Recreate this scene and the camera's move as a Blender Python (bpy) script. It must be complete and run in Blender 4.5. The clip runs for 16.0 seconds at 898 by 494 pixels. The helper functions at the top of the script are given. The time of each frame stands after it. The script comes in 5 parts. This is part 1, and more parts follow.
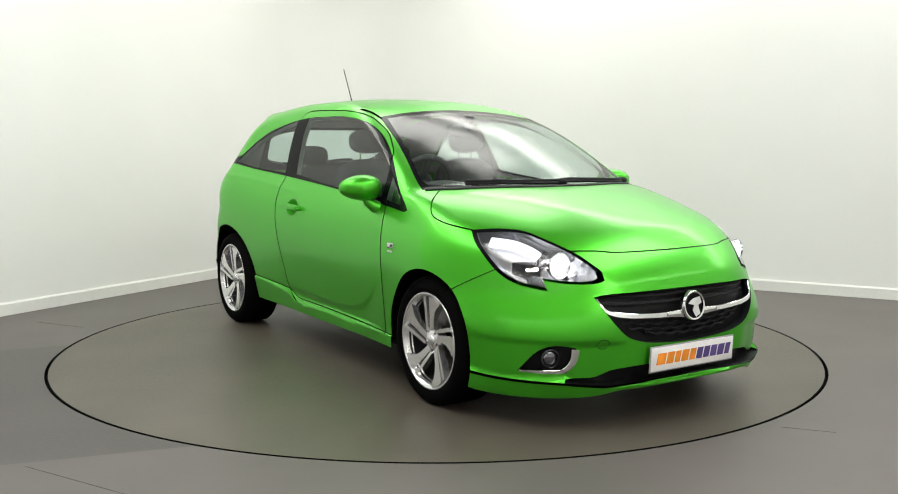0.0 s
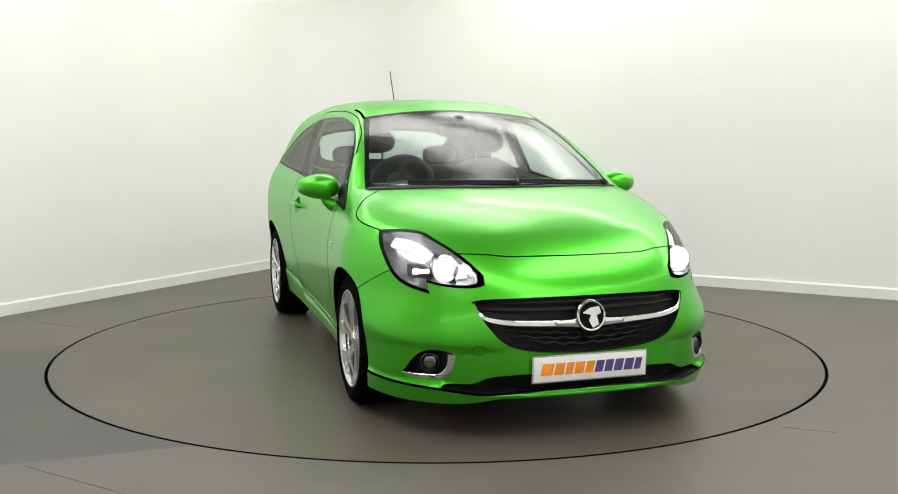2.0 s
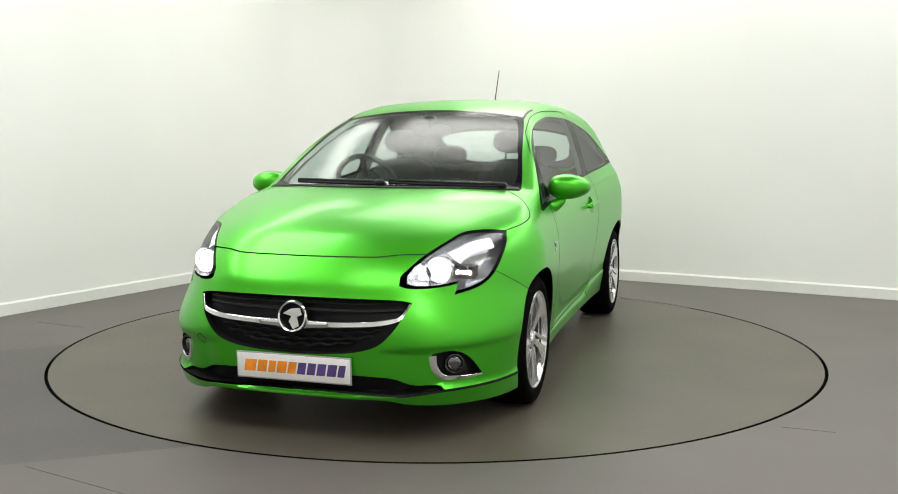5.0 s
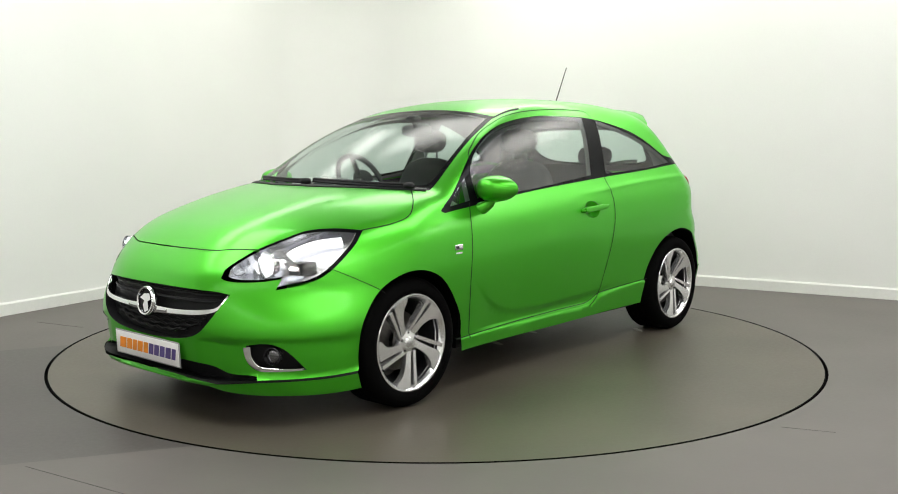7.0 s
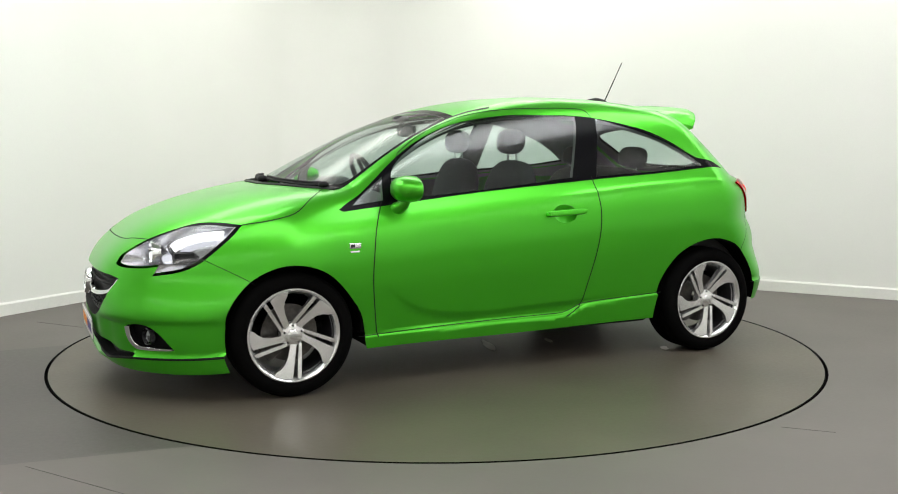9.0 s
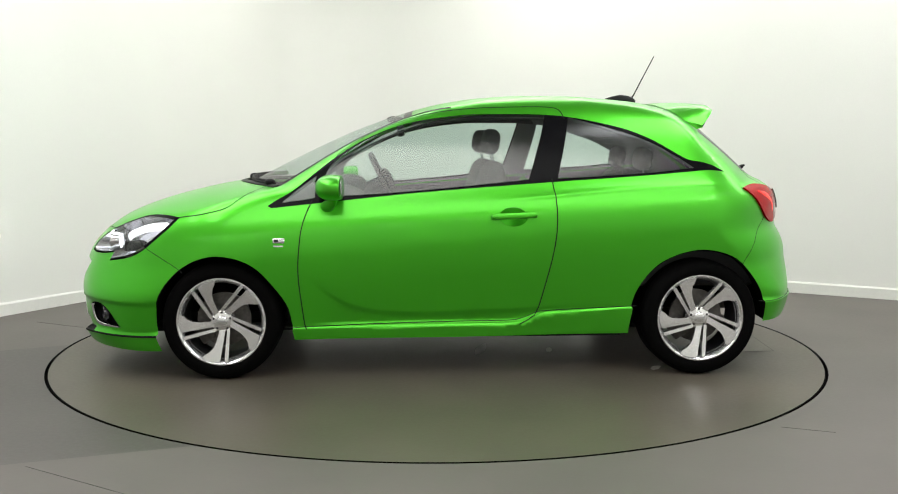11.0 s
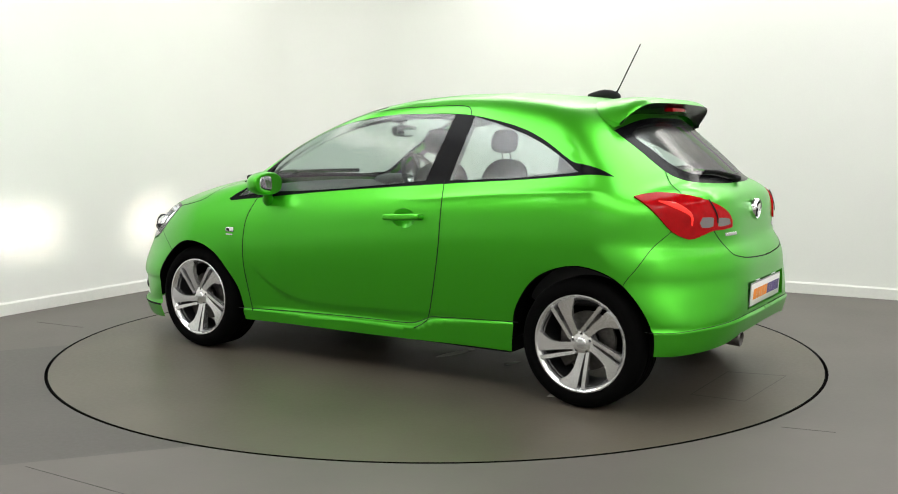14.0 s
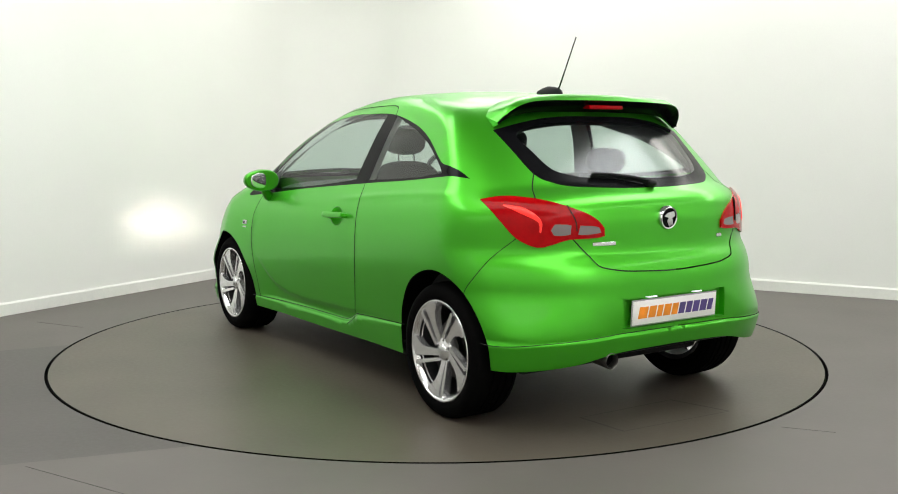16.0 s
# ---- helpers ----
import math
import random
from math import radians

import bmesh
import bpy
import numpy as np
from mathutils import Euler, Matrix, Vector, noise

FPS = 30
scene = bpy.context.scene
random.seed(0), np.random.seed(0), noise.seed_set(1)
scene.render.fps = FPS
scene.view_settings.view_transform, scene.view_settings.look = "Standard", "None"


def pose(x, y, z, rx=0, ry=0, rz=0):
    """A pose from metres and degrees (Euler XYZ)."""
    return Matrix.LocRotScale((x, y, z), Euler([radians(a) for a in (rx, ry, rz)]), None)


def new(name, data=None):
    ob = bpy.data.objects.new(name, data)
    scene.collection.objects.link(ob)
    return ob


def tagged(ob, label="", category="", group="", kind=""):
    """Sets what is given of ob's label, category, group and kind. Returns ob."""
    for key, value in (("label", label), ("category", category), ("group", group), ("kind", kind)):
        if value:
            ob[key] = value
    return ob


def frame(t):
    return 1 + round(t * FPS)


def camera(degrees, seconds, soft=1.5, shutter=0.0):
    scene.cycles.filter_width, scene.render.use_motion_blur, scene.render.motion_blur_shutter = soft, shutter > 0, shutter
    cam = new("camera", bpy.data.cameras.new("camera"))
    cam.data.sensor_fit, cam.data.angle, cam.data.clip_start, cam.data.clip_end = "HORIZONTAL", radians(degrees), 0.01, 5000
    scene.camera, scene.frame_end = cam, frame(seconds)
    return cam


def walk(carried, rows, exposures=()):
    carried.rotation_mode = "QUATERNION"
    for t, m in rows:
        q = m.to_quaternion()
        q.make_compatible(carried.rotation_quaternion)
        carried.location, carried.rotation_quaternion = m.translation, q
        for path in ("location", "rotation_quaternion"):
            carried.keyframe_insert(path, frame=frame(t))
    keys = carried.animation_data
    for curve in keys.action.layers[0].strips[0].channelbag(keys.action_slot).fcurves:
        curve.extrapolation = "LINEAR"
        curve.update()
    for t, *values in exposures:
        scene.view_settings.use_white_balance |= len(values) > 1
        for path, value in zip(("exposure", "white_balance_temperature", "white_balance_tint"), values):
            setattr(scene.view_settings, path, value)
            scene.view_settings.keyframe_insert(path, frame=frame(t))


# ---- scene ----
from mathutils.geometry import delaunay_2d_cdt

cam = camera(49.69, 16.0, soft=1.0)
CAM = pose(0, -5.868, 1.244, 90 - 6.326, 0, -0.656)
walk(cam, [(0, CAM), (16, CAM)])

# ---- light ----
world = bpy.data.worlds.new("world")
scene.world = world
world.use_nodes = True
world.node_tree.nodes["Background"].inputs["Color"].default_value = (0.9, 0.93, 0.9, 1)
world.node_tree.nodes["Background"].inputs["Strength"].default_value = 0.02
scene.view_settings.exposure = 0.0

CEILING_Z = 3.5
LAMP_WATTS = 62


def lamp(x, y, sx, sy, watts, turn=0.0, drop=0.0, color=(1.0, 0.985, 0.94)):
    data = bpy.data.lights.new("panel_light", "AREA")
    data.shape, data.size, data.size_y, data.energy, data.color = "RECTANGLE", sx, sy, watts, color
    ob = new("panel_light", data)
    ob.matrix_world = pose(x, y, CEILING_Z - 0.09 - drop, 0, 0, turn)
    return ob

# place and size of the unseen ceiling panels, and their share of the power
# the first and the last four are added to brighten car and walls
LAMPS = [(0.9, -4.4, 6.0, 1.8, 0.5), (-2.35, -1.35, 1.1, 3.4, 0.7), (2.25, -1.35, 1.1, 3.4, 0.7), (0.1, 1.35, 2.0, 1.2, 0.27), (-2.55, 0.55, 0.4, 6.0, 0.50), (3.1, 1.4, 6.8, 0.4, 1.12), (-2.4, -7.35, 8.0, 0.4, 0.95), (3.5, -5.0, 0.4, 9.0, 0.7)]

# ---- materials ----
def mat(name, color, rough=0.5, metal=0.0, coat=0.0, grain=0.0, grain_scale=60.0, bump=0.0, spots=0.0, spots_scale=3.0, emit=0.0, emit_color=None, glass=0.0, ior=1.45, gleam=0.5, coat_rough=0.03):
    """A Principled material with grain and broad unevenness in its colour and relief."""
    m = bpy.data.materials.new(name)
    m.use_nodes = True
    nt = m.node_tree
    b = nt.nodes["Principled BSDF"]
    b.inputs["Base Color"].default_value = (*color, 1)
    b.inputs["Roughness"].default_value = rough
    b.inputs["Metallic"].default_value = metal
    b.inputs["Coat Weight"].default_value = coat
    b.inputs["Coat Roughness"].default_value = coat_rough
    b.inputs["IOR"].default_value = ior
    b.inputs["Specular IOR Level"].default_value = gleam
    b.inputs["Transmission Weight"].default_value = glass
    if emit:
        b.inputs["Emission Color"].default_value = (*(emit_color or color), 1)
        b.inputs["Emission Strength"].default_value = emit
    co = nt.nodes.new("ShaderNodeTexCoord")
    last = None
    for amount, scale in ((spots, spots_scale), (grain, grain_scale)):
        if amount:
            n = nt.nodes.new("ShaderNodeTexNoise")
            n.inputs["Scale"].default_value, n.inputs["Detail"].default_value = scale, 5
            nt.links.new(co.outputs["Object"], n.inputs["Vector"])
            r = nt.nodes.new("ShaderNodeMapRange")
            r.inputs["From Min"].default_value, r.inputs["From Max"].default_value = 0.3, 0.7
            r.inputs["To Min"].default_value, r.inputs["To Max"].default_value = 1 - amount, 1 + amount
            nt.links.new(n.outputs["Fac"], r.inputs["Value"])
            mix = nt.nodes.new("ShaderNodeMix")
            mix.data_type, mix.blend_type = "RGBA", "MULTIPLY"
            mix.inputs["Factor"].default_value = 1
            if last:
                nt.links.new(last, mix.inputs["A"])
            else:
                mix.inputs["A"].default_value = (*color, 1)
            nt.links.new(r.outputs["Result"], mix.inputs["B"])
            last = mix.outputs["Result"]
            rr = nt.nodes.new("ShaderNodeMath")
            rr.operation = "MULTIPLY"
            rr.inputs[1].default_value = rough
            nt.links.new(r.outputs["Result"], rr.inputs[0])
            nt.links.new(rr.outputs[0], b.inputs["Roughness"])
    if last:
        nt.links.new(last, b.inputs["Base Color"])
    if bump:
        n = nt.nodes.new("ShaderNodeTexNoise")
        n.inputs["Scale"].default_value, n.inputs["Detail"].default_value = grain_scale, 4
        nt.links.new(co.outputs["Object"], n.inputs["Vector"])
        bp = nt.nodes.new("ShaderNodeBump")
        bp.inputs["Strength"].default_value, bp.inputs["Distance"].default_value = bump, 0.002
        nt.links.new(n.outputs["Fac"], bp.inputs["Height"])
        nt.links.new(bp.outputs["Normal"], b.inputs["Normal"])
    return m


def paint_material():
    """Green pearl paint under clear lacquer, with fine flakes."""
    m = mat("green_pearl_paint", (0.064, 0.47, 0.018), rough=0.35, metal=0.74, coat=0.5, coat_rough=0.15, gleam=0.3)
    nt = m.node_tree
    b = nt.nodes["Principled BSDF"]
    co = nt.nodes.new("ShaderNodeTexCoord")
    n = nt.nodes.new("ShaderNodeTexNoise")
    n.inputs["Scale"].default_value, n.inputs["Detail"].default_value = 900, 1
    nt.links.new(co.outputs["Object"], n.inputs["Vector"])
    r = nt.nodes.new("ShaderNodeMapRange")
    r.inputs["To Min"].default_value, r.inputs["To Max"].default_value = 0.31, 0.38
    nt.links.new(n.outputs["Fac"], r.inputs["Value"])
    nt.links.new(r.outputs["Result"], b.inputs["Roughness"])
    b.inputs["Coat IOR"].default_value = 1.4
    return m


def pane_material(name, tint, gloss=1.0, rough=0.15):
    """A thin pane: clear, tinted, with the gloss of its surface."""
    m = bpy.data.materials.new(name)
    m.use_nodes = True
    nt = m.node_tree
    nt.nodes.remove(nt.nodes["Principled BSDF"])
    clear = nt.nodes.new("ShaderNodeBsdfTransparent")
    clear.inputs["Color"].default_value = (*tint, 1)
    shine = nt.nodes.new("ShaderNodeBsdfGlossy")
    shine.inputs["Roughness"].default_value = rough
    shine.inputs["Color"].default_value = (gloss, gloss, gloss, 1)
    facing = nt.nodes.new("ShaderNodeLayerWeight")
    facing.inputs["Blend"].default_value = 0.5
    power = nt.nodes.new("ShaderNodeMath")
    power.operation = "POWER"
    power.inputs[1].default_value = 4.5
    nt.links.new(facing.outputs["Facing"], power.inputs[0])
    fres = nt.nodes.new("ShaderNodeMapRange")
    fres.inputs["To Min"].default_value, fres.inputs["To Max"].default_value = 0.06, 0.5
    nt.links.new(power.outputs[0], fres.inputs["Value"])
    mix = nt.nodes.new("ShaderNodeMixShader")
    nt.links.new(fres.outputs[0], mix.inputs[0])
    nt.links.new(clear.outputs[0], mix.inputs[1])
    nt.links.new(shine.outputs[0], mix.inputs[2])
    nt.links.new(mix.outputs[0], nt.nodes["Material Output"].inputs["Surface"])
    return m


M_PAINT = paint_material()
M_GLASS = pane_material("tinted_glass", (0.72, 0.81, 0.78), rough=0.17)
M_BLACK = mat("satin_black_trim", (0.005, 0.005, 0.006), rough=0.2, ior=1.28, gleam=0.15, grain=0.1)
M_PLASTIC = mat("black_plastic", (0.007, 0.007, 0.008), rough=0.55, ior=1.3, grain=0.15, bump=0.2, grain_scale=300)
M_SEAM = mat("shut_line", (0.004, 0.006, 0.004), rough=0.9)
M_CHROME = mat("chrome", (0.82, 0.83, 0.84), rough=0.08, metal=1.0, grain=0.03, grain_scale=40)
M_HOUSING = mat("satin_lamp_housing", (0.55, 0.55, 0.58), rough=0.2, metal=0.95)
M_BEZEL = mat("smoked_lamp_bezel", (0.05, 0.05, 0.055), rough=0.25, metal=0.6)
M_DRL = mat("lit_daytime_strip", (1, 1, 1), rough=0.3, emit=1.1, emit_color=(0.95, 0.97, 1.0))
M_LENS = pane_material("headlamp_lens", (0.96, 0.97, 0.97))
M_BULB = mat("glowing_bulb", (1, 0.95, 0.85), emit=11500.0, emit_color=(1.0, 0.90, 0.78))
M_RED = mat("red_lamp_plastic", (0.36, 0.001, 0.003), rough=0.12, ior=1.3, gleam=0.35, coat=0.0, grain=0.15, grain_scale=30)
M_REDLIT = mat("lit_tail_lamp", (0.9, 0.02, 0.02), rough=0.3, emit=0.5, emit_color=(1, 0.05, 0.03))
M_SMOKE = mat("smoked_clear_plastic", (0.20, 0.17, 0.17), rough=0.12, coat=0.6, metal=0.3)
M_FOG = mat("fog_lamp_glass", (0.16, 0.16, 0.17), rough=0.06, metal=0.9)
M_ALLOY = mat("silver_alloy", (0.80, 0.80, 0.81), rough=0.22, metal=0.85, grain=0.015, grain_scale=400, spots=0.04, spots_scale=20)
# barrel alloy darkened: the shade behind the spokes is in its colour
M_ALLOY_SHADED = mat("shaded_alloy_barrel", (0.05, 0.05, 0.055), rough=0.4, metal=0.8, grain=0.08)
M_RUBBER = mat("tyre_rubber", (0.003, 0.003, 0.003), rough=0.8, ior=1.2, gleam=0.1, grain=0.2, bump=0.3, grain_scale=200)
M_IRON = mat("brake_iron", (0.09, 0.085, 0.08), rough=0.4, metal=0.9, grain=0.2, spots=0.2, spots_scale=15)
M_LINING = mat("grey_pillar_lining", (0.22, 0.23, 0.225), rough=0.85, grain=0.1, bump=0.2, grain_scale=250)
M_CABIN = mat("dark_cabin_plastic", (0.035, 0.036, 0.038), rough=0.6, grain=0.15, bump=0.3, grain_scale=350)
M_CLOTH = mat("charcoal_seat_cloth", (0.018, 0.019, 0.021), rough=0.95, grain=0.2, grain_scale=160, spots=0.1, spots_scale=8)
M_SILVER = mat("satin_silver_trim", (0.65, 0.66, 0.67), rough=0.25, metal=0.8)
M_PLATE = mat("white_plate", (0.84, 0.83, 0.82), rough=0.35, coat=0.3, grain=0.03)
M_PLATE_EDGE = mat("plate_grey_edge", (0.35, 0.35, 0.36), rough=0.5)
M_ORANGE = mat("orange_print", (0.85, 0.28, 0.02), rough=0.45, spots=0.2, spots_scale=12)
M_PURPLE = mat("purple_print", (0.09, 0.06, 0.22), rough=0.45, spots=0.2, spots_scale=12)
M_MIRROR = mat("mirror_glass", (0.9, 0.9, 0.9), rough=0.01, metal=1.0)
M_WALL = mat("white_wall_paint", (0.80, 0.805, 0.778), rough=0.75, grain=0.012, grain_scale=120, spots=0.02, spots_scale=0.8, bump=0.08)
M_SKIRT = mat("white_skirting_gloss", (0.78, 0.78, 0.75), rough=0.35, grain=0.02, spots=0.03, spots_scale=2)
M_CEILING = mat("pale_grey_ceiling_paint", (0.42, 0.42, 0.41), rough=0.9, grain=0.02, spots=0.02)
M_FLOOR = mat("grey_vinyl_floor", (0.112, 0.101, 0.092), rough=0.5, ior=1.38, grain=0.06, grain_scale=45, spots=0.09, spots_scale=1.3, bump=0.12)
M_FLOOR_DARK = mat("darker_vinyl_floor", (0.066, 0.059, 0.054), rough=0.46, ior=1.4, grain=0.06, grain_scale=45, spots=0.10, spots_scale=1.5, bump=0.12)
M_TABLE = mat("turntable_vinyl", (0.086, 0.074, 0.057), rough=0.40, ior=1.38, grain=0.07, grain_scale=45, spots=0.16, spots_scale=1.4, bump=0.12)
M_GAP = mat("black_gap", (0.003, 0.003, 0.003), rough=0.9, ior=1.2, gleam=0.1)
M_JOINT = mat("dark_hatch_joint", (0.10, 0.095, 0.085), rough=0.7, grain=0.3, grain_scale=20)
M_TILE = mat("ceiling_lamp_frame", (0.7, 0.7, 0.7), rough=0.4)
M_GLOW = mat("ceiling_lamp_diffuser", (1, 1, 1), rough=0.5, emit=2.5, emit_color=(1, 0.985, 0.94))
M_MARK = mat("scuffed_pale_mark", (0.42, 0.40, 0.36), rough=0.5, grain=0.2, grain_scale=30)


# ---- tools ----
def part(name, bm, material, parent, label="", smooth=True):
    """One mesh object under a thing or a part."""
    me = bpy.data.meshes.new(name)
    bmesh.ops.recalc_face_normals(bm, faces=bm.faces)
    bm.to_mesh(me)
    bm.free()
    return link(name, me, material, parent, label, smooth)


def link(name, me, material, parent, label="", smooth=True):
    me.materials.append(material)
    me.polygons.foreach_set("use_smooth", [smooth] * len(me.polygons))
    if smooth:
        me.set_sharp_from_angle(angle=radians(38))
    ob = new(name, me)
    ob.parent = parent
    if label:
        tagged(ob, label)
    return ob


def raw(name, verts, faces, material, parent, label="", normals=None, smooth=True):
    me = bpy.data.meshes.new(name)
    me.from_pydata([tuple(v) for v in verts], [], [tuple(f) for f in faces])
    me.update()
    ob = link(name, me, material, parent, label, smooth)
    if normals is not None:
        me.normals_split_custom_set_from_vertices([tuple(n) for n in normals])
    return ob


def thing(name, label, category, group="", kind=""):
    return tagged(new(name), label, category, group, kind)


def box(bm, x0, x1, y0, y1, z0, z1, bevel=0.0, segments=2, m=None):
    verts = bmesh.ops.create_cube(bm, size=1)["verts"]
    at = Matrix.Translation(((x0 + x1) / 2, (y0 + y1) / 2, (z0 + z1) / 2)) @ Matrix.Diagonal((x1 - x0, y1 - y0, z1 - z0, 1))
    bmesh.ops.transform(bm, matrix=at, verts=verts)
    if bevel:
        edges = {e for v in verts for e in v.link_edges}
        verts = list({v for f in bmesh.ops.bevel(bm, geom=list(edges), offset=bevel, segments=segments, profile=0.5, affect="EDGES")["faces"] for v in f.verts} | {v for v in verts if v.is_valid})
    if m is not None:
        bmesh.ops.transform(bm, matrix=m, verts=verts)
    return verts


def lathe(bm, profile, n=48, m=None):
    """Turns a profile of (radius, height) pairs about z."""
    rings = []
    for r, h in profile:
        rings.append([bm.verts.new((r * math.cos(a), r * math.sin(a), h)) for a in (2 * math.pi * i / n for i in range(n))])
    for a, b in zip(rings, rings[1:]):
        for i in range(n):
            bm.faces.new((a[i], a[(i + 1) % n], b[(i + 1) % n], b[i]))
    verts = [v for r in rings for v in r]
    if m is not None:
        bmesh.ops.transform(bm, matrix=m, verts=verts)
    return rings


def prism(bm, outline, z0, z1, taper=0.0, m=None):
    """An upright prism over a flat outline, its top drawn in by taper."""
    n = len(outline)
    c = Vector((sum(p[0] for p in outline) / n, sum(p[1] for p in outline) / n))
    low = [bm.verts.new((x, y, z0)) for x, y in outline]
    top = []
    for i, (x, y) in enumerate(outline):
        a, b = Vector(outline[i - 1]), Vector(outline[(i + 1) % n])
        p = Vector((x, y))
        d = (b - a).normalized()
        q = p + Vector((-d.y, d.x)) * taper
        top.append(bm.verts.new((q.x, q.y, z1)))
    for i in range(n):
        j = (i + 1) % n
        bm.faces.new((low[i], low[j], top[j], top[i]))
    bm.faces.new(top)
    bm.faces.new(low[::-1])
    if m is not None:
        bmesh.ops.transform(bm, matrix=m, verts=low + top)
    return low + top


def tube(bm, pts, radius, n=8, close=False):
    """A round bar along points; radius may be a list."""
    pts = [Vector(p) for p in pts]
    rings = []
    for i, p in enumerate(pts):
        d = pts[(i + 1) % len(pts)] - pts[i - 1] if close else pts[min(i + 1, len(pts) - 1)] - pts[max(i - 1, 0)]
        q = d.to_track_quat("Z", "Y")
        r = radius[i] if isinstance(radius, (list, tuple)) else radius
        rings.append([bm.verts.new(p + q @ Vector((r * math.cos(a), r * math.sin(a), 0))) for a in (2 * math.pi * k / n for k in range(n))])
    for a, b in zip(rings, rings[1:] + (rings[:1] if close else [])):
        for i in range(n):
            bm.faces.new((a[i], a[(i + 1) % n], b[(i + 1) % n], b[i]))
    if not close:
        bm.faces.new(rings[0][::-1])
        bm.faces.new(rings[-1])


def blob(bm, c, r, power=2.5, n=20, m=None):
    """A rounded box: a superellipsoid of half sizes r round c."""
    def s(v):
        return math.copysign(abs(v) ** (2 / power), v)
    rings = []
    for i in range(1, n):
        a = math.pi * i / n - math.pi / 2
        rings.append([bm.verts.new((c[0] + r[0] * s(math.cos(a)) * s(math.cos(b)), c[1] + r[1] * s(math.cos(a)) * s(math.sin(b)), c[2] + r[2] * s(math.sin(a)))) for b in (2 * math.pi * k / (2 * n) for k in range(2 * n))])
    ends = [bm.verts.new((c[0], c[1], c[2] - r[2])), bm.verts.new((c[0], c[1], c[2] + r[2]))]
    k = 2 * n
    for a, b in zip(rings, rings[1:]):
        for i in range(k):
            bm.faces.new((a[i], a[(i + 1) % k], b[(i + 1) % k], b[i]))
    for i in range(k):
        bm.faces.new((rings[0][(i + 1) % k], rings[0][i], ends[0]))
        bm.faces.new((rings[-1][i], rings[-1][(i + 1) % k], ends[1]))
    verts = [v for r_ in rings for v in r_] + ends
    if m is not None:
        bmesh.ops.transform(bm, matrix=m, verts=verts)
    return verts


def smooth_line(pts, step):
    """A Catmull-Rom line through the points, one every step."""
    p = np.array(pts, float)
    if len(p) == 2:
        n = max(2, int(np.linalg.norm(p[1] - p[0]) / step) + 1)
        return p[0] + (p[1] - p[0]) * np.linspace(0, 1, n)[:, None]
    q = np.vstack([2 * p[0] - p[1], p, 2 * p[-1] - p[-2]])
    out = []
    for a, b, c, d in zip(q, q[1:], q[2:], q[3:]):
        n = max(1, int(np.linalg.norm(c - b) / step))
        for t in np.arange(n) / n:
            out.append(0.5 * (2 * b + (c - a) * t + (2 * a - 5 * b + 4 * c - d) * t * t + (3 * b - a - 3 * c + d) * t ** 3))
    return np.array(out + [p[-1]])


